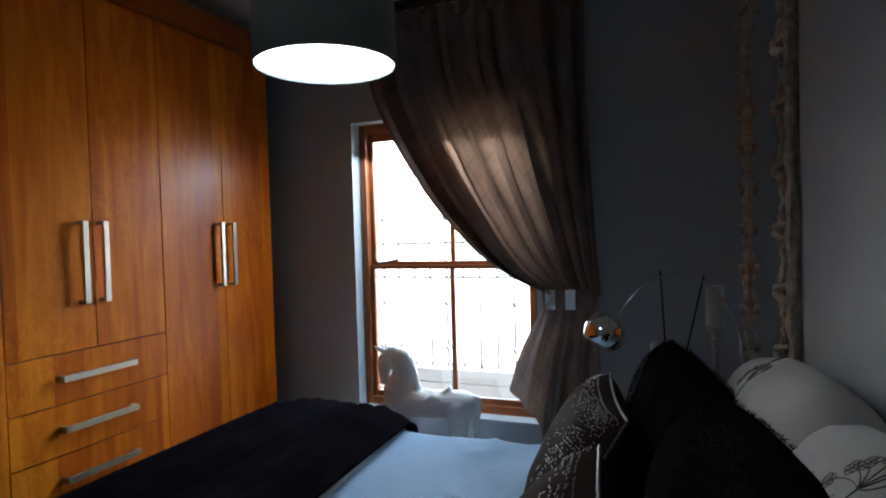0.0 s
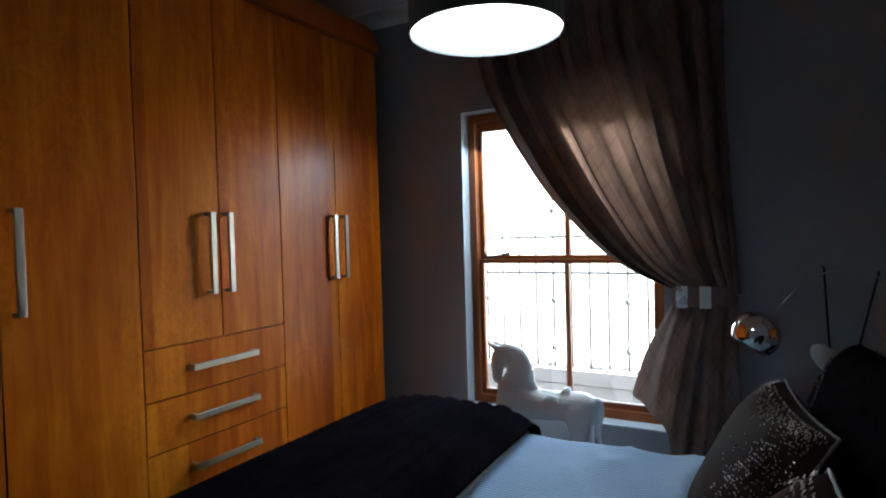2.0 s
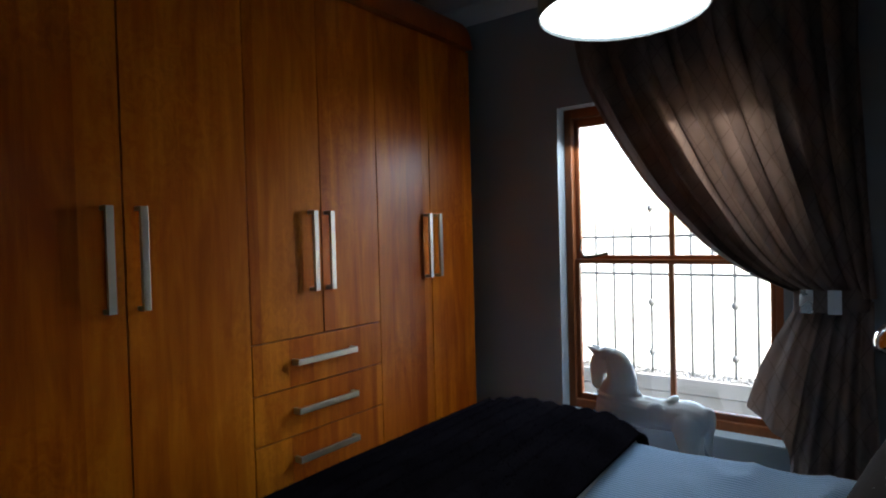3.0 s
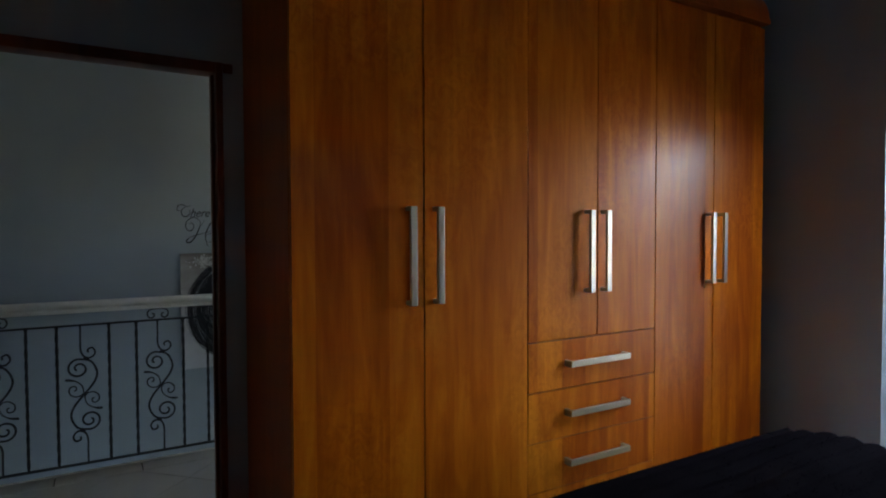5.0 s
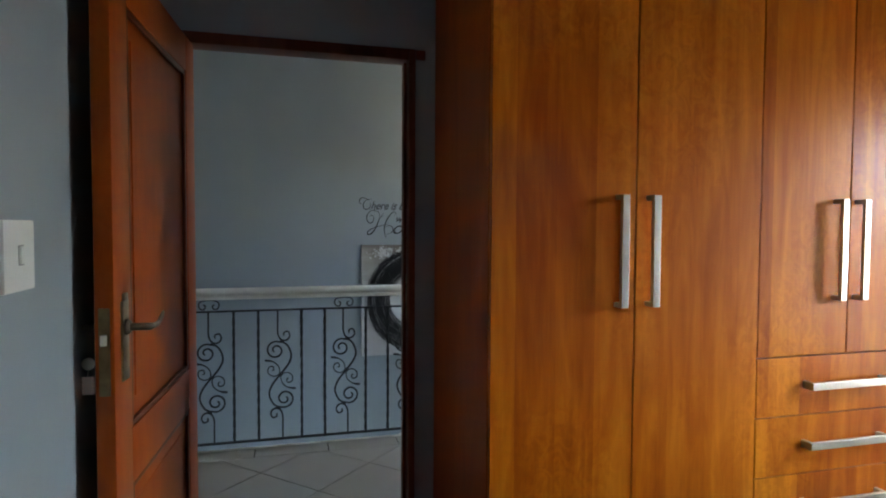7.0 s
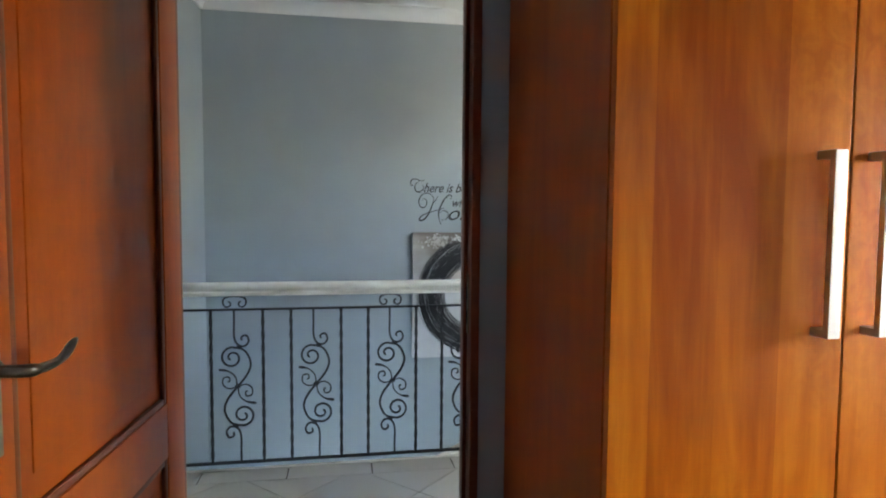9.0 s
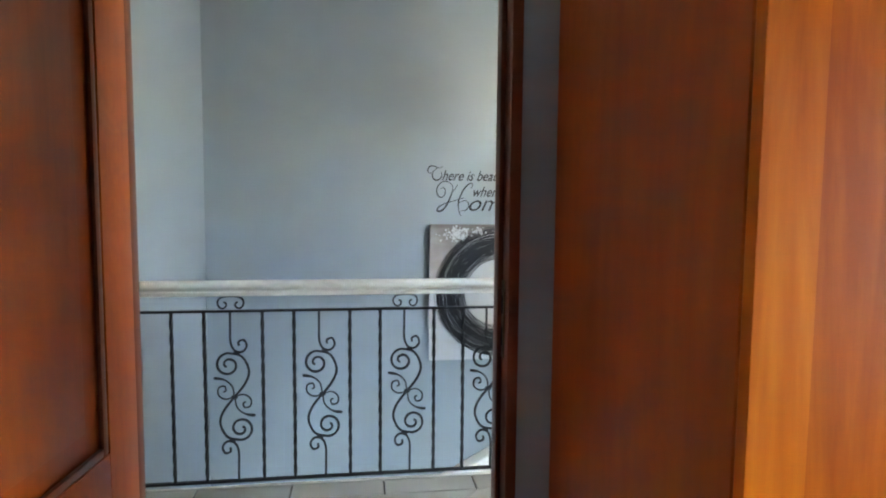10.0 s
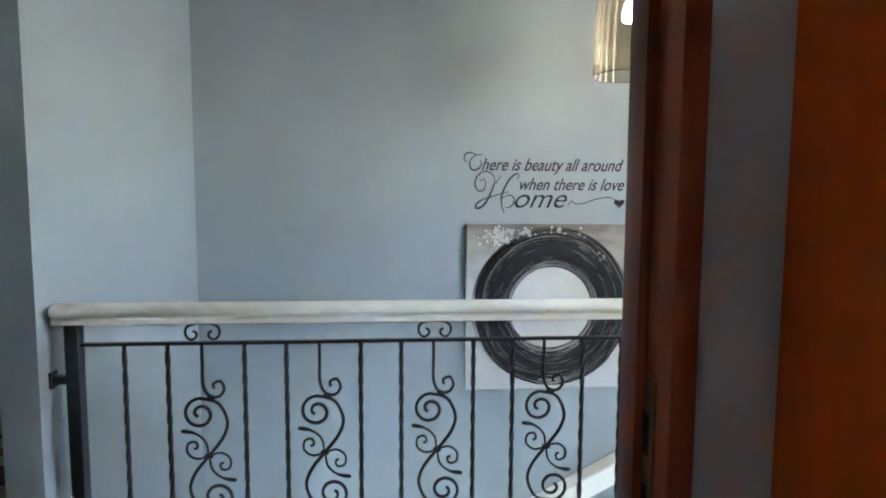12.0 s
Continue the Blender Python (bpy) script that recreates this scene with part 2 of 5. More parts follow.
VINYL = mottled("black_wall_vinyl", (0.006, 0.006, 0.007), (0.011, 0.011, 0.012), 5.0, 80.0, 0.8, relief=0.02)
PAINT_BLACK = mottled("black_brush_paint", (0.008, 0.008, 0.010), (0.026, 0.026, 0.030), 14.0, 160.0, 0.5, relief=0.3)
PAINT_WHITE = mottled("white_brush_paint", (0.58, 0.58, 0.57), (0.70, 0.70, 0.68), 6.0, 120.0, 0.55, relief=0.2)
DARK_WOOD = wood("dark_stained_wood", (0.018, 0.010, 0.007), (0.03, 0.016, 0.011), (0.05, 0.028, 0.018), 0.4, 0.2)
WHITE_WOOD = mottled("white_lacquer", (0.66, 0.66, 0.65), (0.74, 0.74, 0.73), 4.0, 100.0, 0.35, relief=0.05)
RED_WOOL = cloth("red_wool", (0.16, 0.02, 0.02), (0.24, 0.035, 0.03))
BLACK_WOOL = cloth("black_wool", (0.012, 0.012, 0.012), (0.025, 0.025, 0.025))
PALE_WOOL = cloth("pale_wool", (0.40, 0.37, 0.33), (0.50, 0.47, 0.43))
CREAM_WAX = mottled("grey_candle_wax", (0.34, 0.34, 0.32), (0.42, 0.42, 0.40), 8.0, 60.0, 0.5, relief=0.1)


def striped_sheet():
    m, t, b = mat("blue_striped_cotton", 0.8)
    w = t.nodes.new("ShaderNodeTexWave")
    w.wave_type, w.bands_direction = "BANDS", "Y"
    w.inputs["Scale"].default_value, w.inputs["Distortion"].default_value = 21.0, 0.35
    t.links.new(coords(t), w.inputs["Vector"])
    n = node(t, "ShaderNodeTexNoise", Scale=7.0, Detail=5.0)
    t.links.new(coords(t), n.inputs["Vector"])
    t.links.new(ramp(t, w.outputs["Fac"], (0.35, (0.22, 0.38, 0.51)), (0.65, (0.46, 0.62, 0.76))), b.inputs["Base Color"])
    b.inputs["Sheen Weight"].default_value = 0.2
    bump(t, b, n.outputs[0], 0.3, 0.006)
    return m


def canvas_paint():
    """Warm grey at the top, running to bluish white at the foot, with brushed streaks."""
    m, t, b = mat("painted_canvas", 0.7)
    sep = t.nodes.new("ShaderNodeSeparateXYZ")
    t.links.new(coords(t), sep.inputs[0])
    n = node(t, "ShaderNodeTexNoise", Scale=4.0, Detail=6.0, Distortion=0.6)
    t.links.new(coords(t, (1, 0.6, 1.5)), n.inputs["Vector"])
    a = t.nodes.new("ShaderNodeMath")
    a.operation = "MULTIPLY_ADD"
    a.inputs[1].default_value = 0.9
    t.links.new(n.outputs[0], a.inputs[0])
    t.links.new(sep.outputs[2], a.inputs[2])
    k = t.nodes.new("ShaderNodeMath")
    k.operation = "MULTIPLY"
    k.inputs[1].default_value = 0.55
    t.links.new(a.outputs[0], k.inputs[0])
    c = ramp(t, k.outputs[0], (0.45, (0.56, 0.56, 0.57)), (0.72, (0.46, 0.45, 0.44)), (0.88, (0.30, 0.275, 0.25)), (0.99, (0.15, 0.13, 0.11)))
    t.links.new(c, b.inputs["Base Color"])
    fine = node(t, "ShaderNodeTexNoise", Scale=300.0)
    t.links.new(coords(t), fine.inputs["Vector"])
    bump(t, b, fine.outputs[0], 0.3, 0.001)
    return m


CERAMIC.node_tree.nodes["Principled BSDF"].inputs["Subsurface Weight"].default_value = 0.25
CERAMIC.node_tree.nodes["Principled BSDF"].inputs["Subsurface Radius"].default_value = (0.02, 0.02, 0.02)
CERAMIC.node_tree.nodes["Principled BSDF"].inputs["Subsurface Scale"].default_value = 1.0
SHEET, CANVAS = striped_sheet(), canvas_paint()


# ---- builders ----
def mesh_of(name, bm, material, smooth=False):
    bmesh.ops.recalc_face_normals(bm, faces=bm.faces[:])
    me = bpy.data.meshes.new(name)
    bm.to_mesh(me)
    bm.free()
    me.materials.append(material)
    if smooth:
        me.polygons.foreach_set("use_smooth", [True] * len(me.polygons))
        if smooth != "all":
            me.set_sharp_from_angle(angle=radians(38))
    return me


PLACED = {}


def thing(name, at, label, category, group="", turn=0.0):
    ob = new(name)
    ob.empty_display_size = 0.1
    ob.matrix_basis = pose(*at, 0, 0, turn)
    PLACED[ob.name] = ob.matrix_basis.copy()
    return tagged(ob, label, category, group)


def child(ob, parent):
    ob.parent = parent
    ob.matrix_parent_inverse = PLACED.get(parent.name, Matrix()).inverted()
    return ob


def part(name, bm, material, parent, label="", smooth=False):
    """Links a bmesh, built in world places, as one mesh under a thing or a part."""
    ob = child(new(name, mesh_of(name, bm, material, smooth)), parent)
    return tagged(ob, label) if label else ob


def solo(name, bm, material, label, category="", kind="", group="", smooth=False):
    return tagged(new(name, mesh_of(name, bm, material, smooth)), label, category, group, kind)


def box(bm, x0, x1, y0, y1, z0, z1, bevel=0.0, m=None):
    vs = [bm.verts.new((x, y, z)) for x in (x0, x1) for y in (y0, y1) for z in (z0, z1)]
    fs = [bm.faces.new([vs[i] for i in q]) for q in ((0, 1, 3, 2), (4, 6, 7, 5), (0, 4, 5, 1), (2, 3, 7, 6), (0, 2, 6, 4), (1, 5, 7, 3))]
    if bevel:
        es = list({e for f in fs for e in f.edges})
        got = bmesh.ops.bevel(bm, geom=es, offset=bevel, segments=2, profile=0.6, affect="EDGES")
        vs = list({v for f in got["faces"] for v in f.verts} | {v for v in vs if v.is_valid})
    if m is not None:
        bmesh.ops.transform(bm, matrix=m, verts=vs)
    return bm


def boxes(*rows, bevel=0.0):
    bm = bmesh.new()
    for r in rows:
        box(bm, *r, bevel=bevel)
    return bm


def tube(bm, path, radius, sides=8, twist=0.0, closed=False, square=False, caps=True):
    """A bar swept along a path of points; radius is a number or one per point."""
    pts = [Vector(p) for p in path]
    n = len(pts)
    up = None
    rings = []
    for i, p in enumerate(pts):
        d = (pts[(i + 1) % n] - pts[i - 1]) if closed else (pts[min(i + 1, n - 1)] - pts[max(i - 1, 0)])
        d.normalize()
        if up is None:
            up = d.orthogonal().normalized()
            if abs(d.z) > 0.9:
                up = Vector((0, 1, 0))
        up = (up - d * up.dot(d)).normalized()
        side = d.cross(up)
        r = radius[i] if isinstance(radius, (list, tuple)) else radius
        ring = []
        for k in range(4 if square else sides):
            a = 2 * math.pi * (k + 0.5) / (4 if square else sides) + twist * i
            s = r * (1.414 if square else 1)
            ring.append(bm.verts.new(p + (up * math.cos(a) + side * math.sin(a)) * s))
        rings.append(ring)
    m = len(rings[0])
    for i in range(n if closed else n - 1):
        a, b = rings[i], rings[(i + 1) % n]
        for k in range(m):
            bm.faces.new((a[k], a[(k + 1) % m], b[(k + 1) % m], b[k]))
    if caps and not closed:
        bm.faces.new(rings[0][::-1])
        bm.faces.new(rings[-1])
    return bm


def lathe(bm, centre, profile, seg=32, axis=None, close=True):
    """Turned shape: profile of (radius, height) about the upright through centre, or about the given matrix's z."""
    m = axis or Matrix.Translation(centre)
    rings = [[bm.verts.new(m @ Vector((r * math.cos(2 * math.pi * k / seg), r * math.sin(2 * math.pi * k / seg), h))) for k in range(seg)] for r, h in profile]
    for a, b in zip(rings, rings[1:]):
        for k in range(seg):
            bm.faces.new((a[k], a[(k + 1) % seg], b[(k + 1) % seg], b[k]))
    if close:
        bm.faces.new(rings[0][::-1])
        bm.faces.new(rings[-1])
    return bm


def extrude_profile(bm, profile, a, b):
    """Sweeps a closed outline, given as (across, up), straight from a to b."""
    a, b = Vector(a), Vector(b)
    d = (b - a).normalized()
    across = d.cross(Vector((0, 0, 1))).normalized()
    up = across.cross(d)
    r0 = [bm.verts.new(a + across * u + up * v) for u, v in profile]
    r1 = [bm.verts.new(b + across * u + up * v) for u, v in profile]
    n = len(profile)
    for i in range(n):
        bm.faces.new((r0[i], r0[(i + 1) % n], r1[(i + 1) % n], r1[i]))
    bm.faces.new(r0[::-1])
    bm.faces.new(r1)
    return bm


def grid(bm, nu, nv, f):
    vs = [[bm.verts.new(f(i / nu, j / nv)) for j in range(nv + 1)] for i in range(nu + 1)]
    for i in range(nu):
        for j in range(nv):
            bm.faces.new((vs[i][j], vs[i + 1][j], vs[i + 1][j + 1], vs[i][j + 1]))
    return bm


def along(points, t):
    """A smooth point along a run of points, t from 0 to 1."""
    pts = [Vector(p) for p in points]
    s = max(0.0, min(0.99999, t)) * (len(pts) - 1)
    i = int(s)
    u = s - i
    p0, p1, p2, p3 = pts[max(i - 1, 0)], pts[i], pts[i + 1], pts[min(i + 2, len(pts) - 1)]
    return 0.5 * (2 * p1 + (p2 - p0) * u + (2 * p0 - 5 * p1 + 4 * p2 - p3) * u * u + (3 * p1 - p0 - 3 * p2 + p3) * u**3)


def wobble(x, y, z, scale=1.0):
    return noise.noise(Vector((x, y, z)) * scale)


# ---- the setting ----
WALL_N, WALL_S, WALL_E, WALL_W = 3.10, -0.44, 0.33, -2.85
CEIL = 2.74
OUT_W, OUT_N = -2.94, 3.32
solo("floor_bedroom", boxes((WALL_W, WALL_E + 0.1, WALL_S - 0.1, WALL_N + 0.1, -0.15, 0.0)), UNSEEN_FLOOR, "unseen bedroom floor, coloured dark to cut bounced light", "floor", "structure")
# window wall with its opening
WX0, WX1, WZ0, WZ1 = -1.725, -0.655, 0.412, 2.08
solo("wall_north", boxes((OUT_W, WX0, WALL_N, OUT_N, -0.15, CEIL + 0.1), (WX1, WALL_E + 0.12, WALL_N, OUT_N, -0.15, CEIL + 0.1),
     (WX0, WX1, WALL_N, OUT_N, WZ1, CEIL + 0.1), (WX0, WX1, WALL_N, OUT_N, -0.15, WZ0)), PAINT, "blue-grey painted wall with the sash window", "wall", "structure")
solo("wall_east", boxes((WALL_E, WALL_E + 0.12, WALL_S, WALL_N, -0.15, CEIL + 0.1)), PAINT, "blue-grey painted wall behind the bed", "wall", "structure")
solo("wall_south", boxes((OUT_W + 0.003, WALL_E + 0.12, WALL_S - 0.12, WALL_S, -0.15, CEIL + 0.1)), PAINT, "blue-grey painted wall beside the door", "wall", "structure")
DY0, DY1, DZ = -0.335, 0.447, 2.046
solo("wall_west", boxes((OUT_W, WALL_W, WALL_S, DY0 - 0.026, -0.15, CEIL + 0.1), (OUT_W, WALL_W, DY1 + 0.026, WALL_N, -0.15, CEIL + 0.1),
     (OUT_W, WALL_W, DY0 - 0.026, DY1 + 0.026, DZ + 0.04, CEIL + 0.1), (OUT_W, WALL_W, DY0 - 0.026, DY1 + 0.026, -0.15, -0.002)), PAINT, "blue-grey painted wall with the bedroom doorway", "wall", "structure")
solo("ceiling_bedroom", boxes((WALL_W, WALL_E, WALL_S, WALL_N, CEIL, CEIL + 0.1)), CEILING, "white painted bedroom ceiling", "ceiling", "structure")
COVE = [(0, 0), (0, -0.085), (0.012, -0.085), (0.018, -0.070), (0.032, -0.045), (0.055, -0.026), (0.075, -0.018), (0.085, -0.012), (0.085, 0)]


def cornice(name, a, b, label):
    bm = extrude_profile(bmesh.new(), COVE, a, b)
    solo(name, bm, CEILING, label, "cornice", "structure", smooth=True)


cornice("trim_north", (WALL_W, WALL_N, CEIL), (WALL_E, WALL_N, CEIL), "white moulded cornice above the window")
cornice("trim_east", (WALL_E, WALL_N, CEIL), (WALL_E, WALL_S, CEIL), "white moulded cornice above the bed")
cornice("trim_south", (WALL_E, WALL_S, CEIL), (WALL_W, WALL_S, CEIL), "white moulded cornice beside the door")
solo("window_board", boxes((WX0 + 0.002, WX1 - 0.002, WALL_N - 0.012, 3.185, WZ0 + 0.001, WZ0 + 0.012), bevel=0.003), SILL, "pale blue painted inner window sill", "sill", "structure")

# landing, stairwell and the floor below
FAR, SIDE_A, SIDE_B = -5.62, (-4.34, -0.965), (-5.62, -0.872)
LCEIL, LOW = 2.88, -2.75
EDGE = -4.53
solo("floor_landing", boxes((EDGE, OUT_W, -3.2, 3.4, -0.22, -0.009)), GROUT, "cream diagonal floor tiles on the landing", "floor", "structure")
solo("floor_lower", boxes((FAR, OUT_W, -3.2, 3.4, LOW - 0.15, LOW)), UNSEEN_FLOOR, "unseen floor below the stairwell, coloured dark to cut bounced light", "floor", "structure")
solo("wall_far", boxes((FAR - 0.12, FAR, -1.2, 3.52, LOW, LCEIL + 0.1)), PAINT, "blue-grey stairwell wall with lettering and a picture", "wall", "structure")


def skew_wall():
    bm = bmesh.new()
    foot = [(SIDE_A[0], SIDE_A[1]), (FAR, SIDE_B[1]), (FAR, SIDE_B[1] - 0.14), (SIDE_A[0], SIDE_A[1] - 0.125)]
    lo = [bm.verts.new((x, y, LOW)) for x, y in foot]
    hi = [bm.verts.new((x, y, LCEIL + 0.1)) for x, y in foot]
    for i in range(4):
        bm.faces.new((lo[i], lo[(i + 1) % 4], hi[(i + 1) % 4], hi[i]))
    bm.faces.new(hi)
    bm.faces.new(lo[::-1])
    return bm


solo("wall_stair_side", skew_wall(), PAINT, "blue-grey side wall of the stairwell", "wall", "structure")
solo("wall_landing_end", boxes((FAR, OUT_W, 3.4, 3.52, LOW, 1.5), (FAR, -3.85, 3.4, 3.52, 1.5, 2.3), (-3.40, OUT_W, 3.4, 3.52, 1.5, 2.3), (FAR, OUT_W, 3.4, 3.52, 2.3, LCEIL + 0.1)), PAINT, "blue-grey end wall with the stair window", "wall", "structure")
solo("wall_lounge_back", boxes((-7.6, -7.4, -3.32, -3.2, -0.22, LCEIL + 0.1), (-6.7, OUT_W, -3.32, -3.2, -0.22, LCEIL + 0.1), (-7.4, -6.7, -3.32, -3.2, -0.22, 1.0), (-7.4, -6.7, -3.32, -3.2, 1.9, LCEIL + 0.1)), PAINT, "blue-grey back wall of the next room", "wall", "structure")
solo("wall_lounge_end", boxes((-7.72, -7.6, -3.2, -0.9, -0.22, LCEIL + 0.1)), PAINT, "blue-grey end wall of the next room", "wall", "structure")
solo("wall_lounge_side", boxes((-7.6, FAR - 0.12, -1.2, -1.05, -0.22, LCEIL + 0.1)), PAINT, "blue-grey wall of the next room", "wall", "structure")
solo("floor_lounge", boxes((-7.6, EDGE - 0.004, -3.2, -1.1, -0.22, 0.0)), TILE, "cream tiled floor of the next room", "floor", "structure")
solo("wall_landing_near", boxes((OUT_W, OUT_W + 0.10, -3.2, WALL_S - 0.09, LOW, LCEIL + 0.1), (OUT_W, OUT_W + 0.10, WALL_S - 0.09, 3.4, LOW, -0.16),
     (OUT_W + 0.002, OUT_W + 0.10, WALL_S - 0.09, 3.4, CEIL + 0.09, LCEIL + 0.1)), PAINT, "blue-grey landing wall", "wall", "structure")
solo("ceiling_landing", boxes((-7.6, OUT_W + 0.1, -3.2, 3.4, LCEIL, LCEIL + 0.1)), CEILING, "white painted ceiling above the landing", "ceiling", "structure")
cornice("trim_far", (FAR, SIDE_B[1], LCEIL), (FAR, 3.4, LCEIL), "white moulded cornice on the stairwell wall")
cornice("trim_stair_side", (SIDE_A[0], SIDE_A[1], LCEIL), (FAR, SIDE_B[1], LCEIL), "white moulded cornice on the side wall")
solo("stair_window", boxes((-3.85, -3.40, 3.43, 3.45, 1.5, 2.3)), GLASS, "tall clear stair window pane", "window", "structure").visible_shadow = False

solo("window_2", boxes((-7.4, -6.7, -3.27, -3.25, 1.0, 1.9)), GLASS, "clear window pane of the next room", "window", "structure").visible_shadow = False

# outdoors
solo("ground", boxes((-400, 400, -400, 900, -3.4, -3.2)), EARTH, "pale dry ground", "ground", "structure")
solo("balcony_floor", boxes((-4.5, 2.5, OUT_N, 4.32, -0.3, -0.05)), CONCRETE, "pale concrete balcony floor", "balcony", "structure")


# ---- bedroom window ----
def window():
    w = thing("window_1", (-1.19, 3.2, WZ0), "meranti sash window with clear panes, lower part bright", "window")
    w["kind"] = "structure"
    y0, y1 = 3.185, 3.27
    x0, x1, z0, z1 = WX0 + 0.001, WX1 - 0.001, WZ0 + 0.001, WZ1 - 0.001
    fr = part("window_frame", boxes((x0, x0 + 0.04, y0, y1, z0, z1), (x1 - 0.04, x1, y0, y1, z0, z1), (x0 + 0.04, x1 - 0.04, y0, y1, z0, z0 + 0.055), (x0 + 0.04, x1 - 0.04, y0, y1, z1 - 0.05, z1), bevel=0.004), WINDOW_WOOD, w, "red-brown varnished outer frame", True)
    mid = 1.249
    for name, za, zb, ya, rail_lo, rail_hi in (("lower_sash", z0 + 0.055, mid, y0 + 0.022, 0.032, 0.024), ("upper_sash", mid, z1 - 0.05, y0 + 0.044, 0.022, 0.046)):
        xa, xb = x0 + 0.041, x1 - 0.041
        s = part(name, boxes((xa, xa + 0.024, ya, ya + 0.034, za, zb), (xb - 0.024, xb, ya, ya + 0.034, za, zb), (xa + 0.024, xb - 0.024, ya, ya + 0.034, za, za + rail_lo), (xa + 0.024, xb - 0.024, ya, ya + 0.034, zb - rail_hi, zb), (-1.179, -1.153, ya + 0.003, ya + 0.031, za + rail_lo, zb - rail_hi), bevel=0.004), WINDOW_WOOD, w, "red-brown sash with one glazing bar", True)
        for xl, xr in ((xa + 0.024, -1.179), (-1.153, xb - 0.024)):
            pane = part("pane", boxes((xl - 0.004, xr + 0.004, ya + 0.014, ya + 0.018, za + rail_lo - 0.004, zb - rail_hi + 0.004)), GLASS, s, "clear window pane")
            pane.visible_shadow = False
    bm = bmesh.new()
    tube(bm, [(-1.60, 3.19, 1.262), (-1.56, 3.17, 1.268), (-1.52, 3.165, 1.275), (-1.475, 3.165, 1.284)], [0.009, 0.007, 0.007, 0.009])
    tube(bm, [(-1.64, 3.195, 1.36), (-1.645, 3.19, 1.30), (-1.62, 3.19, 1.262), (-1.59, 3.19, 1.258)], 0.005)
    part("catch", bm, BRONZE, w, "dark metal casement stay", True)


window()


# ---- wardrobes ----
FRONT = -2.20
Y_SPLIT = (0.549, 1.453, 2.160, 2.957)


def bar_handle(parent, y, z, length, upright):
    bm = bmesh.new()
    h, o, s = length / 2, 0.034, 0.0060
    if upright:
        box(bm, FRONT + o - s, FRONT + o + s, y - 0.012, y + 0.012, z - h, z + h, 0.0015)
        for e in (-1, 1):
            box(bm, FRONT - 0.001, FRONT + o - s + 0.001, y - 0.012, y + 0.012, z + e * (h - 0.007) - 0.007, z + e * (h - 0.007) + 0.007, 0.001)
    else:
        box(bm, FRONT + o - s, FRONT + o + s, y - h, y + h, z - 0.012, z + 0.012, 0.0015)
        for e in (-1, 1):
            box(bm, FRONT - 0.001, FRONT + o - s + 0.001, y + e * (h - 0.007) - 0.007, y + e * (h - 0.007) + 0.007, z - 0.012, z + 0.012, 0.001)
    part("handle", bm, STEEL, parent, "brushed steel bow handle")


def leaf_panel(unit, name, y0, y1, z0, z1):
    bm = boxes((FRONT - 0.019, FRONT, y0 + 0.0024, y1 - 0.0024, z0 + 0.0022, z1 - 0.0022), bevel=0.0016)
    return part(name, bm, CHERRY, unit)


def wardrobe(y0, y1, label):
    u = thing("wardrobe", ((FRONT + WALL_W) / 2, (y0 + y1) / 2, 0), label, "wardrobe", "built-in wardrobe units")
    t, back = 0.018, WALL_W + 0.003
    for ya, yb in ((y0 + 0.0005, y0 + t), (y1 - t, y1 - 0.0005)):
        part("side_panel", boxes((back, FRONT - 0.021, ya, yb, 0, 2.46), bevel=0.001), CHERRY_SIDE, u, "dark cherry side panel")
    part("back_panel", boxes((back, back + 0.008, y0 + t, y1 - t, 0.118, 2.442)), CHERRY_SIDE, u)
    for za in (0.10, 2.442):
        part("shelf", boxes((back, FRONT - 0.021, y0 + t, y1 - t, za, za + 0.018)), CHERRY_SIDE, u)
    part("plinth", boxes((FRONT - 0.07, FRONT - 0.052, y0 + t, y1 - t, 0, 0.10)), CHERRY_SIDE, u)
    return u


ZT = 2.445
unit = wardrobe(Y_SPLIT[0], Y_SPLIT[1], "cherry veneer wardrobe with two tall closed doors")
for ya, yb, hy in ((0.549, 1.006, 0.949), (1.006, 1.453, 1.053)):
    bar_handle(leaf_panel(unit, "door", ya, yb, 0.10, ZT), hy, 1.352, 0.330, True)
unit = wardrobe(Y_SPLIT[1], Y_SPLIT[2], "cherry veneer wardrobe with doors above four drawers")
for ya, yb, hy in ((1.453, 1.812, 1.752), (1.812, 2.160, 1.842)):
    bar_handle(leaf_panel(unit, "door", ya, yb, 1.004, ZT), hy, 1.352, 0.330, True)
for za, zb in ((0.808, 1.004), (0.612, 0.808), (0.416, 0.612), (0.10, 0.416)):
    bar_handle(leaf_panel(unit, "drawer", 1.453, 2.160, za, zb), 1.803, (max(za, 0.22) + zb) / 2 + 0.004, 0.330, False)
unit = wardrobe(Y_SPLIT[2], Y_SPLIT[3], "cherry veneer wardrobe with two tall closed doors beside the window wall")
for ya, yb, hy in ((2.160, 2.562, 2.518), (2.562, 2.957, 2.602)):
    bar_handle(leaf_panel(unit, "door", ya, yb, 0.10, ZT), hy, 1.352, 0.330, True)


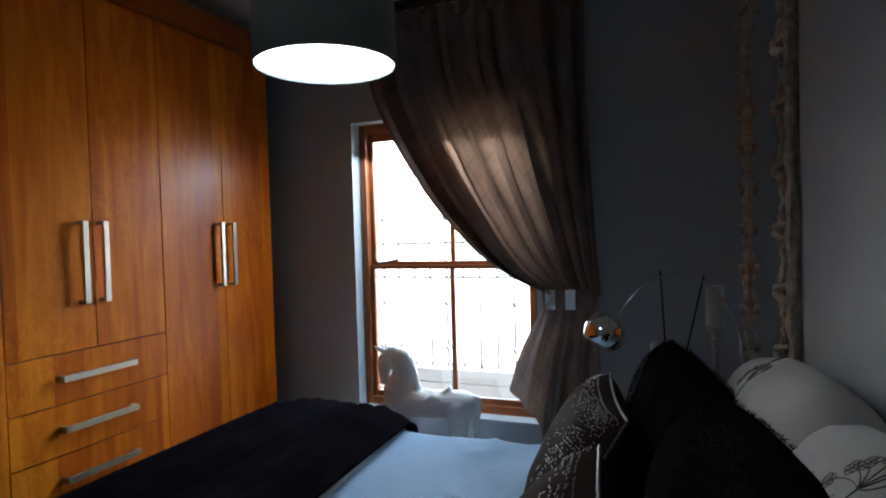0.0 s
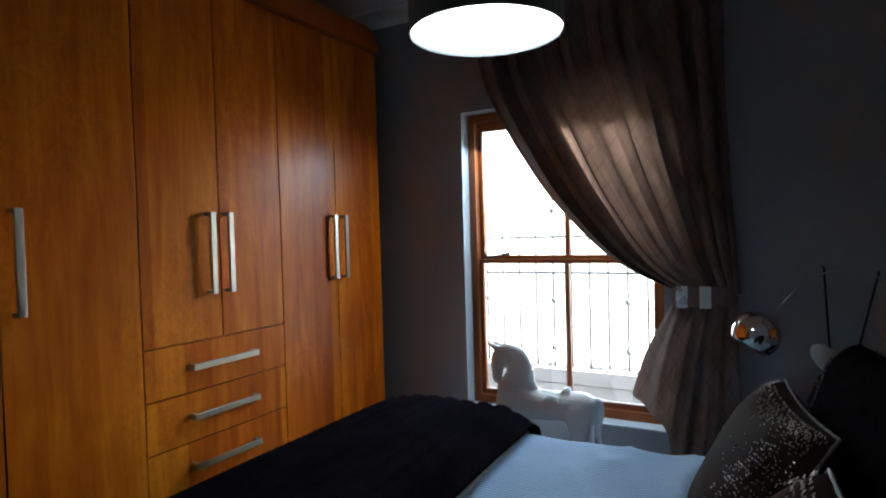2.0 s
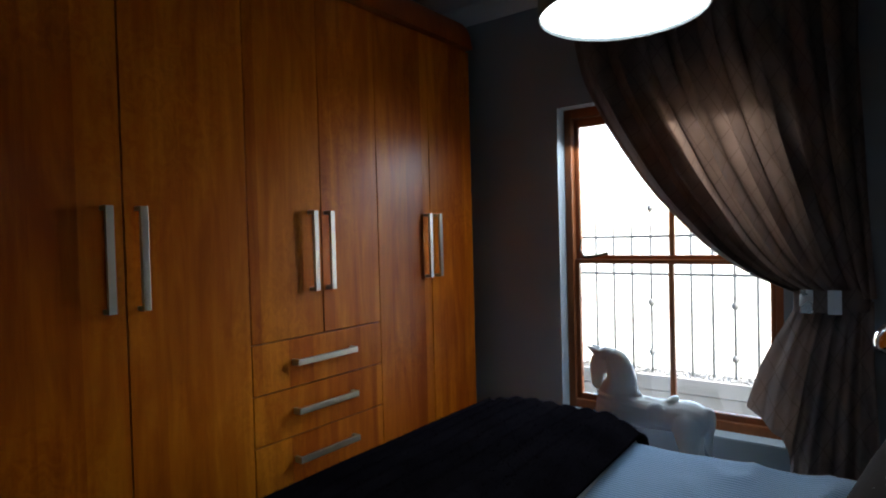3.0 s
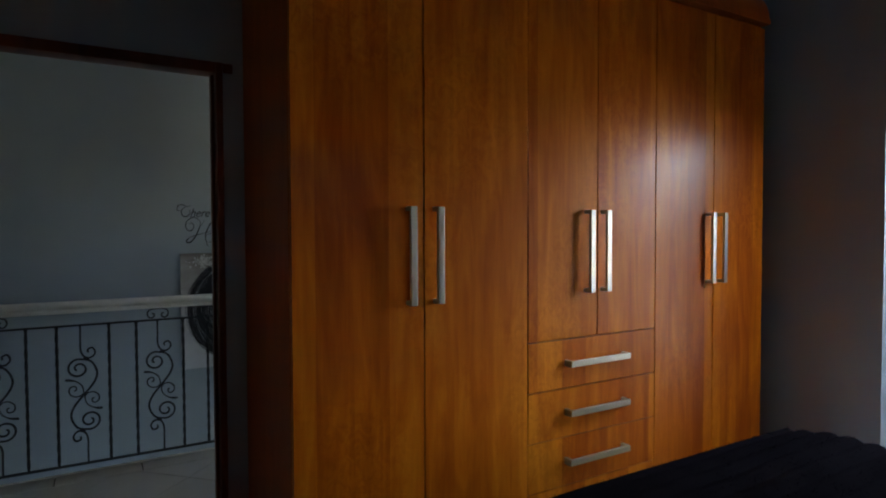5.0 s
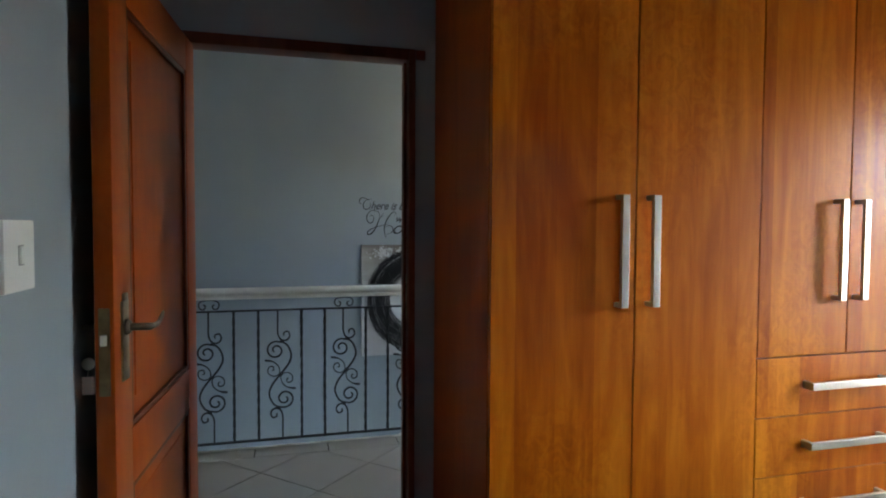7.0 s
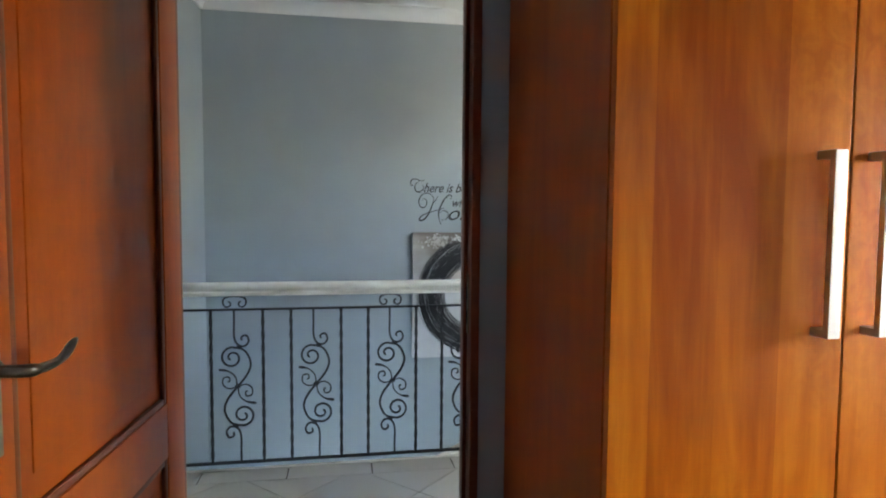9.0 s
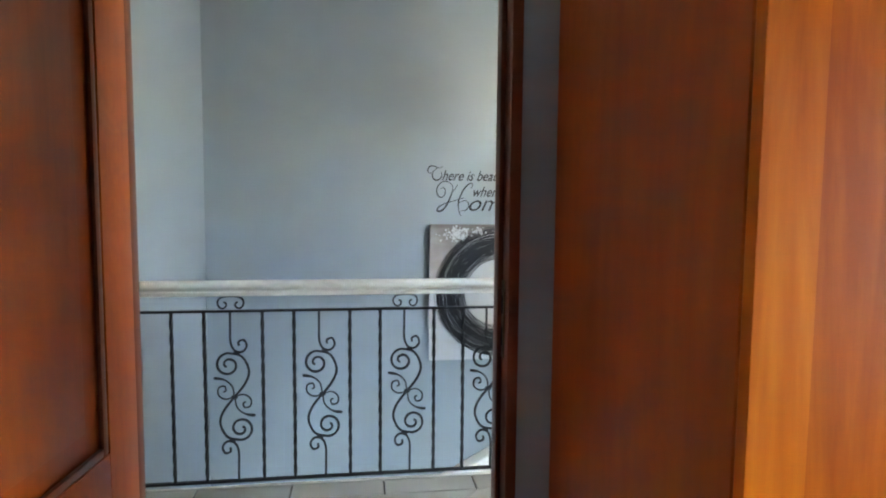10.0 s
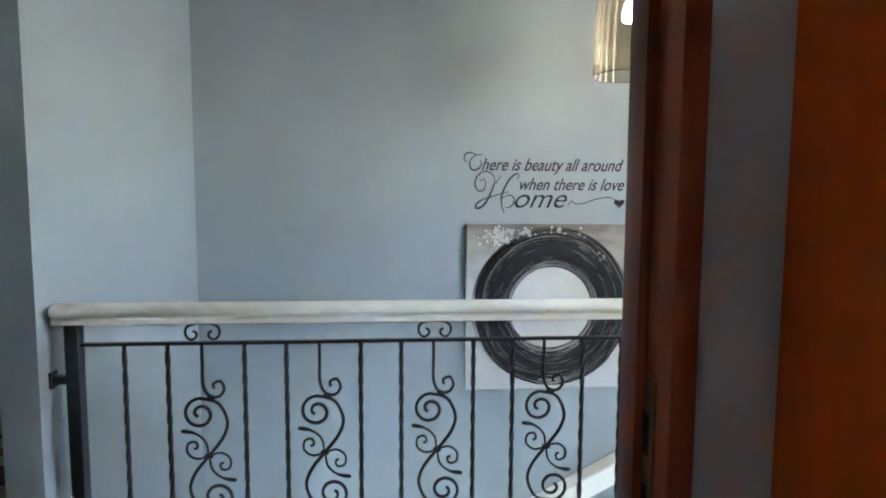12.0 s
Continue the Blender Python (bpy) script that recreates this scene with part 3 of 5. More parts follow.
def wardrobe_top():
    pts = [(-0.004, 0.0), (0.022, 0.0), (0.022, 0.02)] + [(0.016 - 0.14 * (1 - math.cos(a)), 0.02 + 0.17 * math.sin(a)) for a in [i * math.pi / 2 / 8 for i in range(9)]] + [(-0.30, 0.19), (-0.30, 0.0)]
    bm = bmesh.new()
    r0 = [bm.verts.new((FRONT + u, Y_SPLIT[0] - 0.01, 2.462 + v)) for u, v in pts]
    r1 = [bm.verts.new((FRONT + u, Y_SPLIT[3] + 0.01, 2.462 + v)) for u, v in pts]
    for i in range(len(pts)):
        bm.faces.new((r0[i], r0[(i + 1) % len(pts)], r1[(i + 1) % len(pts)], r1[i]))
    bm.faces.new(r0[::-1])
    bm.faces.new(r1)
    solo("wardrobe_cornice", bm, CHERRY_SIDE, "dark cherry rounded cornice along the wardrobe tops", "cornice", smooth=True)


wardrobe_top()


# ---- bedroom door ----
def door():
    fr = thing("door_frame", (-2.92, 0.05, 0), "dark meranti door frame round the open doorway", "door frame")
    fr["kind"] = "structure"
    xa, xb = OUT_W + 0.012, WALL_W + 0.010
    for ya, yb, s in ((DY0 - 0.025, DY0, 1), (DY1, DY1 + 0.025, -1)):
        part("jamb", boxes((xa, xb, ya, yb, 0, DZ + 0.04), bevel=0.004), FRAME_WOOD, fr, "", True)
        e = yb if s > 0 else ya
        part("stop", boxes((xa + 0.002, xb - 0.046, min(e, e + s * 0.012), max(e, e + s * 0.012), 0, DZ), bevel=0.003), FRAME_WOOD, fr, "", True)
    part("head", boxes((xa, xb, DY0, DY1, DZ, DZ + 0.04), bevel=0.004), FRAME_WOOD, fr, "", True)
    part("head_horn", boxes((WALL_W + 0.001, xb, DY1 + 0.0255, DY1 + 0.062, DZ + 0.002, DZ + 0.038), bevel=0.003), FRAME_WOOD, fr, "", True)
    bm = boxes((WALL_W - 0.044, WALL_W - 0.016, DY1 - 0.0025, DY1 + 0.002, 1.065, 1.235), bevel=0.001)
    plate = part("strike_plate", bm, BRASS, fr, "worn brass strike plate")
    part("keep", boxes((WALL_W - 0.036, WALL_W - 0.025, DY1 - 0.0032, DY1 + 0.001, 1.09, 1.13), (WALL_W - 0.036, WALL_W - 0.025, DY1 - 0.0032, DY1 + 0.001, 1.16, 1.20)), VINYL, plate)

    # the leaf stands open at a little over a right angle
    W, H, T = 0.80, 2.030, 0.040
    m = Matrix.Translation((-2.848, -0.307, 0.008)) @ Matrix.Rotation(radians(-3.6), 4, "Z")
    d = thing("door_1", (-2.848, -0.307, 0.0), "varnished red-brown two-panel wooden door, standing open", "door")
    d["kind"] = "structure"

    def put(name, rows, material, parent, label="", bevel=0.003):
        bm = bmesh.new()
        for r in rows:
            box(bm, *r, bevel=bevel)
        bmesh.ops.transform(bm, matrix=m, verts=bm.verts[:])
        return part(name, bm, material, parent, label, True)

    st, top, la, lb, bot = 0.112, 0.115, 0.805, 0.937, 0.22
    for x in (0.0, W - st):
        put("stile", [(x, x + st, -T, 0, 0, H)], DOOR_WOOD, d)
    for za, zb in ((0, bot), (la, lb), (H - top, H)):
        put("rail", [(st, W - st, -T, 0, za, zb)], DOOR_WOOD, d)
    for za, zb in ((bot, la), (lb, H - top)):
        p = put("panel", [(st - 0.005, W - st + 0.005, -T / 2 - 0.007, -T / 2 + 0.007, za - 0.005, zb + 0.005), (st + 0.06, W - st - 0.06, -T + 0.010, -0.010, za + 0.06, zb - 0.06)], DOOR_WOOD, d, "", 0.004)
        mo = 0.016
        put("moulding", [(st, st + mo, -0.012, -0.002, za, zb), (W - st - mo, W - st, -0.012, -0.002, za, zb), (st + mo, W - st - mo, -0.012, -0.002, za, za + mo), (st + mo, W - st - mo, -0.012, -0.002, zb - mo, zb)], FRAME_WOOD, p, "dark bead round the panel", 0.004)
    hx = W - 0.058
    lock = put("lock_case", [(W - 0.001, W + 0.002, -T + 0.009, -0.009, 1.045, 1.235)], BRASS, d, "brass lock forend on the door edge", 0.0005)
    put("latch", [(W + 0.001, W + 0.010, -T + 0.014, -0.014, 1.155, 1.178)], CREAM, lock, "bright brass latch", 0.002)
    bm = bmesh.new()
    box(bm, hx - 0.021, hx + 0.021, 0.0, 0.006, 1.065, 1.245, 0.003)
    box(bm, hx - 0.012, hx + 0.012, 0.001, 0.0075, 1.245, 1.262, 0.003)
    bmesh.ops.transform(bm, matrix=m, verts=bm.verts[:])
    plate = part("backplate", bm, PEWTER, d, "worn pewter long backplate", True)
    bm = bmesh.new()
    lever = [(hx, 0.004, 1.185), (hx, 0.045, 1.185), (hx - 0.015, 0.056, 1.184), (hx - 0.05, 0.056, 1.182), (hx - 0.068, 0.056, 1.184), (hx - 0.090, 0.056, 1.192), (hx - 0.116, 0.056, 1.203)]
    tube(bm, [along(lever, i / 24) for i in range(25)], [0.0085] * 8 + [0.0065] * 8 + [0.0070, 0.0080, 0.0092, 0.0102, 0.0106, 0.0102, 0.0088, 0.0062, 0.0025], 10)
    for v in bm.verts:
        if v.co.x < hx - 0.05:
            v.co.y = 0.056 + (v.co.y - 0.056) * max(0.28, 1 - (hx - 0.05 - v.co.x) * 24)
    lathe(bm, None, [(0.004, 0.0), (0.019, 0.001), (0.017, 0.007), (0.012, 0.012)], 20, Matrix.Translation((hx, 0.004, 1.185)) @ Matrix.Rotation(radians(-90), 4, "X"))
    bmesh.ops.transform(bm, matrix=m, verts=bm.verts[:])
    part("lever", bm, BRONZE, plate, "bronze lever handle with upturned tip", "all")
    bm = bmesh.new()
    back = [(hx, -T, 1.185), (hx, -T - 0.04, 1.185), (hx - 0.10, -T - 0.045, 1.19)]
    tube(bm, [along(back, i / 12) for i in range(13)], 0.008, 8)
    bmesh.ops.transform(bm, matrix=m, verts=bm.verts[:])
    part("rear_lever", bm, BRONZE, d, "bronze lever on the back", True)
    for z in (0.25, 1.0, 1.78):
        bm = bmesh.new()
        tube(bm, [m @ Vector((-0.004, -T - 0.004, z)), m @ Vector((-0.004, -T - 0.004, z + 0.09))], 0.007)
        part("hinge", bm, BRASS, d, "brass butt hinge", True)
    # key with its tag, hanging in the rear keyhole
    k = thing("key", m @ Vector((hx, -T, 1.10)), "steel key with a pale tag in the door lock", "key")
    bm = bmesh.new()
    tube(bm, [m @ Vector((hx, -T + 0.001, 1.105)), m @ Vector((hx, -T - 0.024, 1.105))], 0.003)
    lathe(bm, None, [(0.004, -0.0012), (0.014, -0.0012), (0.014, 0.0012), (0.004, 0.0012)], 20, m @ Matrix.Translation((hx + 0.004, -T - 0.032, 1.105)) @ Matrix.Rotation(radians(90), 4, "Y"))
    part("bow", bm, STEEL, k, "round steel key bow", True)
    bm = boxes()
    box(bm, hx - 0.002, hx + 0.002, -T - 0.048, -T - 0.022, 1.035, 1.075, 0.001, m)
    tube(bm, [m @ Vector((hx, -T - 0.034, 1.092)), m @ Vector((hx, -T - 0.035, 1.074))], 0.001, 6)
    part("tag", bm, PLASTIC, k, "pale plastic key tag")


door()


def light_switch():
    x, z, y = -1.786, 1.370, WALL_S
    s = thing("light_switch", (x, y, z), "white plastic light switch plate on the wall", "switch")
    part("plate", boxes((x - 0.058, x + 0.058, y, y + 0.012, z - 0.060, z + 0.060), bevel=0.004), PLASTIC, s, "", True)
    part("rocker", boxes((x - 0.010, x + 0.006, y + 0.010, y + 0.0165, z - 0.014, z + 0.016), bevel=0.0025), PLASTIC, s, "", True)
    # grey slip round the rocker, painting the slight shadow on the white plate
    part("rocker_well", boxes((x - 0.0115, x + 0.0075, y + 0.0118, y + 0.0128, z - 0.016, z + 0.018)), CONCRETE, s)


light_switch()


# ---- pendant drum lamp over the bed ----
def drum_lamp():
    c = (-0.679, 1.189, 1.789)
    l = thing("pendant_lamp", c, "slate-grey drum pendant lamp with a lit white diffuser", "lamp")
    r, h = 0.1495, 0.27
    bm = lathe(bmesh.new(), c, [(r, 0.0), (r + 0.001, 0.004), (r, 0.008), (r, h - 0.008), (r + 0.001, h - 0.004), (r, h), (r - 0.003, h), (r - 0.003, 0.0)], 64, close=False)
    bm.faces.ensure_lookup_table()
    part("shade", bm, SHADE, l, "slate-grey fabric drum shade", True)
    part("diffuser", lathe(bmesh.new(), c, [(0.002, 0.004), (0.08, 0.0045), (r - 0.004, 0.006), (r - 0.004, 0.010), (0.002, 0.010)], 64), LAMP_GLOW, l, "glowing white diffuser", True)
    part("lid", lathe(bmesh.new(), c, [(0.002, h - 0.014), (r - 0.004, h - 0.014), (r - 0.004, h - 0.010), (0.002, h - 0.010)], 48), SHADE, l)
    bm = tube(bmesh.new(), [(c[0], c[1], c[2] + h - 0.012), (c[0], c[1], CEIL - 0.03)], 0.004)
    part("cord", bm, VINYL, l)
    part("ceiling_rose", lathe(bmesh.new(), (c[0], c[1], CEIL - 0.034), [(0.01, 0.0), (0.045, 0.006), (0.05, 0.034)], 32), CEILING, l, "white ceiling rose", True)


drum_lamp()


# ---- curtain ----
def curtain():
    c = thing("curtain", (-0.5, 3.0, 0.02), "taupe pleated curtain drawn aside, backlit by the window", "curtain")
    lead = [(-1.61, 2.58), (-1.585, 2.38), (-1.54, 2.18), (-1.433, 1.955), (-1.312, 1.75), (-1.208, 1.595), (-1.083, 1.448), (-0.930, 1.294), (-0.770, 1.188), (-0.600, 1.115)]
    lead = [(x, 0, z) for x, z in lead]
    tail = [(-0.362, 0, 2.58), (-0.362, 0, 2.2), (-0.352, 0, 1.7), (-0.330, 0, 1.105)]

    def folds(u, v, k, amp, seed):
        a = math.sin(2 * math.pi * k * u + 1.9 * math.sin(5 * u + seed) + 1.3 * wobble(u * 5, v * 1.2, seed))
        b = math.sin(2 * math.pi * (2.3 * k) * u + 2.0 * v + seed)
        return amp * (0.80 * (abs(a) ** 0.75) * (1 if a > 0 else -1) + 0.15 * b)

    def upper(u, v):
        p, q = along(lead, v), along(tail, v)
        g = u ** 0.9
        x, z = p.x + (q.x - p.x) * g, p.z + (q.z - p.z) * g
        sag = 0.05 * math.sin(math.pi * v) * math.sin(math.pi * min(1, u * 1.4)) * (1 - u)
        amp = 0.040 + 0.022 * math.sin(math.pi * v) - 0.012 * v ** 3
        over = 0.026 * math.sin(4 * math.pi * 9 * u + 2.6 * math.sin(5 * u + 0.4) + 1.0) * min(1.0, 0.25 + 1.2 * v) * (1 - 0.5 * v)
        return Vector((x + over * min(1.0, u * 8) + 0.008 * wobble(u * 6, v * 3, 1.0), 3.005 + folds(u, v, 9, amp, 0.4) + 0.010 * wobble(u * 5, v * 4, 7.0), z - sag))

    bm = grid(bmesh.new(), 260, 60, upper)
    part("upper_drape", bm, CURTAIN, c, "", "all")
    bm = grid(bmesh.new(), 40, 60, lambda u, v: upper(u * 0.20, v) + Vector((0, 0.014, 0.001)))
    part("hem", bm, CURTAIN, c, "doubled leading hem", "all")
    left = [(-0.600, 0, 1.075), (-0.665, 0, 0.93), (-0.735, 0, 0.77), (-0.800, 0, 0.600)]
    right = [(-0.332, 0, 1.095), (-0.322, 0, 0.80), (-0.315, 0, 0.40), (-0.315, 0, 0.02)]

    def lower(u, v):
        p, q = along(left, v), along(right, v)
        foot = along([(-0.800, 0, 0.600), (-0.70, 0, 0.525), (-0.640, 0, 0.45), (-0.625, 0, 0.22), (-0.585, 0, 0.04), (-0.50, 0, 0.02), (-0.40, 0, 0.02), (-0.315, 0, 0.02)], u)
        start = p.lerp(q, u) if v == 0 else along(left, 0).lerp(along(right, 0), u)
        e = v ** 0.9
        mid = start.lerp(foot, e)
        bulge = 0.02 * math.sin(math.pi * v) * (1 - u)
        amp = 0.018 + 0.016 * v
        return Vector((mid.x - bulge + 0.008 * wobble(u * 6, v * 3, 4.0), 3.01 + folds(u, v * 0.4, 3.6, amp * 1.2, 2.1) + 0.016 * wobble(u * 7, v * 2.0, 11.0), mid.z))

    part("lower_drape", grid(bmesh.new(), 160, 50, lower), CURTAIN, c, "", "all")
    # heading tape with pinch pleats
    bm = grid(bmesh.new(), 240, 6, lambda u, v: Vector((-1.62 + 1.265 * u, 3.02 + 0.022 * math.sin(2 * math.pi * 14 * u) + (0.01 if v > 0.5 else 0), 2.56 + 0.085 * v)))
    part("heading", bm, CURTAIN, c, "", "all")
    t = thing("curtain_tieback", (-0.5, 2.97, 1.09), "dark curtain tieback with two brushed silver plates", "tieback")
    bm = bmesh.new()
    ring = [(-0.475 + 0.135 * math.cos(a), 3.015 + 0.062 * math.sin(a), 1.092 + 0.006 * math.cos(a)) for a in [i * 2 * math.pi / 40 for i in range(40)]]
    rows = [[bm.verts.new((x, y, z + h)) for x, y, z in ring] for h in (-0.045, 0.045)]
    for i in range(40):
        bm.faces.new((rows[0][i], rows[0][(i + 1) % 40], rows[1][(i + 1) % 40], rows[1][i]))
    part("band", bm, CURTAIN, t, "dark fabric band", "all")
    for x in (-0.556, -0.459):
        part("plate", boxes((x - 0.024, x + 0.024, 2.936, 2.946, 1.043, 1.140), bevel=0.002), SILVER, t, "brushed silver plate")
    pole = thing("curtain_rail", (-0.9, 3.04, 2.67), "dark curtain rail above the window", "rail")
    part("rail", boxes((-1.75, -0.28, 3.0, 3.06, 2.655, 2.69), bevel=0.005), DARK_WOOD, pole)
    for x in (-1.6, -0.4):
        part("bracket", boxes((x - 0.015, x + 0.015, 3.055, WALL_N, 2.66, 2.69)), DARK_WOOD, pole)


curtain()


# ---- bed ----
BX0, BX1, BY0, BY1, BZ = -1.60, 0.30, 0.74, 2.26, 0.615


def rolled(s, length, r):
    """Along a cloth laid over a top of that length: the place across it and the drop below it."""
    if s < 0:
        a = min(-s / r, math.pi / 2)
        return -r * math.sin(a), r * (1 - math.cos(a)) + max(0, -s - r * math.pi / 2)
    if s > length:
        x, d = rolled(length - s, length, r)
        return length - x, d
    return s, 0.0


def bed():
    b = thing("bed", (-0.65, 1.5, 0), "double bed with a charcoal base, made up", "bed")
    part("base", boxes((BX0 + 0.02, BX1 - 0.01, BY0 + 0.02, BY1 - 0.02, 0.06, 0.33), bevel=0.012), BED_BASE, b, "charcoal upholstered base", True)
    part("mattress", boxes((BX0, BX1, BY0 + 0.01, BY1 - 0.01, 0.331, BZ - 0.012), bevel=0.04), LINEN, b, "white mattress", True)
    for x in (BX0 + 0.1, BX1 - 0.1):
        for y in (BY0 + 0.1, BY1 - 0.1):
            part("foot", lathe(bmesh.new(), (x, y, 0), [(0.02, 0), (0.028, 0.062)], 16), DARK_WOOD, b)
    L, W, drop = BX1 - BX0, BY1 - BY0, 0.24

    def sheet(u, v):
        x, dx = rolled(u * (L + drop) - drop, L, 0.05)
        y, dy = rolled(v * (W + 2 * drop) - drop, W, 0.05)
        z = BZ - max(dx, dy)
        crease = 0.008 * wobble(x * 5, y * 5, 0.3) + 0.018 * (1 - abs(wobble(x * 3.5 + y * 2.5, y * 2.0 - x * 2, 6.0)) * 2.2) ** 3 * max(0.0, min(1.0, (x - 0.75) * 3)) + 0.012 * max(0, wobble(x * 3.2 + y * 2.0, y * 1.2, 2.0)) * max(0.0, x - 0.9)
        out = 0.008 * (1 if dy > 0.05 else 0)
        return Vector((BX0 + x - (0.008 if dx > 0.05 else 0), BY0 + y + (out if y > 0 else -out), z + crease))

    solo("bed_sheet", grid(bmesh.new(), 110, 110, sheet), SHEET, "blue and white fine-striped sheet on the bed", "bed sheet", smooth="all")

    # turned edge of the pale under-blanket, at the throw's border
    def fold(u, v):
        y, dy = rolled(v * (W + 0.2) - 0.1, W, 0.05)
        a = u * math.pi
        return Vector((-1.026 + 0.024 * math.cos(a) - 0.10 * (v - 0.5) + 0.008 * wobble(v * 9, 0, 3), BY0 + y + (0.011 if y > W / 2 else -0.011), BZ + 0.006 - dy + 0.013 * math.sin(a)))

    solo("blanket", grid(bmesh.new(), 10, 60, fold), LINEN, "pale blanket edge under the black throw", "blanket", smooth="all")


bed()


def strands(bm, spots, length, width, lean):
    """Short hairs on a pile: one thin blade for each place and normal."""
    for p, n in spots:
        n = (n + Vector((random.uniform(-1, 1), random.uniform(-1, 1), random.uniform(-1, 1))) * lean).normalized()
        side = n.orthogonal().normalized() * width
        k = length * random.uniform(0.6, 1.2)
        mid = p + n * k * 0.6
        bm.faces.new([bm.verts.new(q) for q in (p - side, p + side, mid + side * 0.6 + n.orthogonal() * 0.001, p + n * k)])


def throw():
    t = thing("throw", (-1.32, 1.5, BZ), "black ribbed faux-fur throw over the foot of the bed", "throw")
    x0, x1, W = -1.675, -1.005, BY1 - BY0 + 0.03
    ts = (0.10, 0.42)

    def place(u, v):
        L = x1 - x0
        x, dx = rolled(u * (L + 0.30) - 0.30, L, 0.07)
        y, dy = rolled(v * (W + 0.50) - 0.25, W, 0.085)
        body = 0.038 + 0.034 * math.sin(math.pi * min(1.0, max(0.0, x / L))) + 0.012 * wobble(x * 4, y * 2.0, 5.0)
        rib = 0.017 * abs(math.sin(math.pi * x / 0.082 + 0.5 * wobble(x, y * 2.5, 9.0)))
        lip = min(1.0, (1 - u) * 9)
        skew = -0.10 * (v - 0.5) * (x / L)
        z = BZ + 0.004 + (body + rib) * (0.35 + 0.65 * lip) - max(dx, dy) + 0.012
        out = 0.02 + (rib if dy > 0.04 else 0)
        return Vector((x0 + x - (0.02 + rib if dx > 0.04 else 0) + skew * 0.6, BY0 - 0.015 + y + (out if y > W / 2 else -out) * (1 if dy > 0.03 else dy / 0.03), z))

    bm = grid(bmesh.new(), 120, 130, place)
    cloth_ob = part("fur_cover", bm, FUR, t, "", "all")
    so = cloth_ob.modifiers.new("thickness", "SOLIDIFY")
    so.thickness, so.offset = 0.012, -1
    hair = bmesh.new()
    spots = []
    for _ in range(9000):
        u, v = random.random(), random.random()
        p = place(u, v)
        du, dv = place(min(1, u + 0.004), v) - p, place(u, min(1, v + 0.004)) - p
        n = du.cross(dv)
        if n.length > 0:
            n.normalize()
            spots.append((p, n if n.z > -0.2 else -n))
    strands(hair, spots, 0.006, 0.0005, 1.2)
    tagged(part("hairs", hair, FUR, t), kind="stuff")


throw()


def cushion_point(u, v, w, h, thick, pinch=0.10, soft=0.0):
    """Half of a stuffed cushion, u and v from -1 to 1, in its own plane."""
    k = 1 - soft * (u * v) ** 2
    kx = 1 - pinch * (1 - abs(v) ** 2) * 0.6
    ky = 1 - pinch * (1 - abs(u) ** 2) * 0.6
    f = max(0.0, (1 - u ** 4) * (1 - v ** 4)) ** 0.55
    return Vector((k * u * w / 2 * (kx if abs(u) > 0.5 else 1 - (1 - kx) * abs(u) * 2), k * v * h / 2 * (ky if abs(v) > 0.5 else 1 - (1 - ky) * abs(v) * 2), thick / 2 * f))


def cushion_mesh(m, w, h, thick, seed, lumps=0.012, n=36, soft=0.0):
    bm = bmesh.new()
    for s in (1, -1):
        def f(a, b):
            u, v = 2 * a - 1, 2 * b - 1
            p = cushion_point(u, v, w, h, thick, 0.10, soft)
            l = lumps * wobble(p.x * 6 + seed, p.y * 6, s * 2.0) * (p.z / thick * 2)
            return m @ Vector((p.x, p.y, s * (p.z + l) - (0.03 * (p.y / h) ** 2)))
        grid(bm, n, n, f)
    bmesh.ops.remove_doubles(bm, verts=bm.verts[:], dist=0.0004)
    return bm


def upright(centre, lean, turn=0.0, spin=0.0):
    """A frame for a cushion that leans back towards the wall: its face looks to the bed's foot."""
    base = Matrix(((0, 0, -1), (-1, 0, 0), (0, 1, 0))).to_4x4()
    return Matrix.Translation(centre) @ Matrix.Rotation(radians(turn), 4, "Z") @ Matrix.Rotation(radians(lean), 4, "Y") @ base @ Matrix.Rotation(radians(spin), 4, "Z")


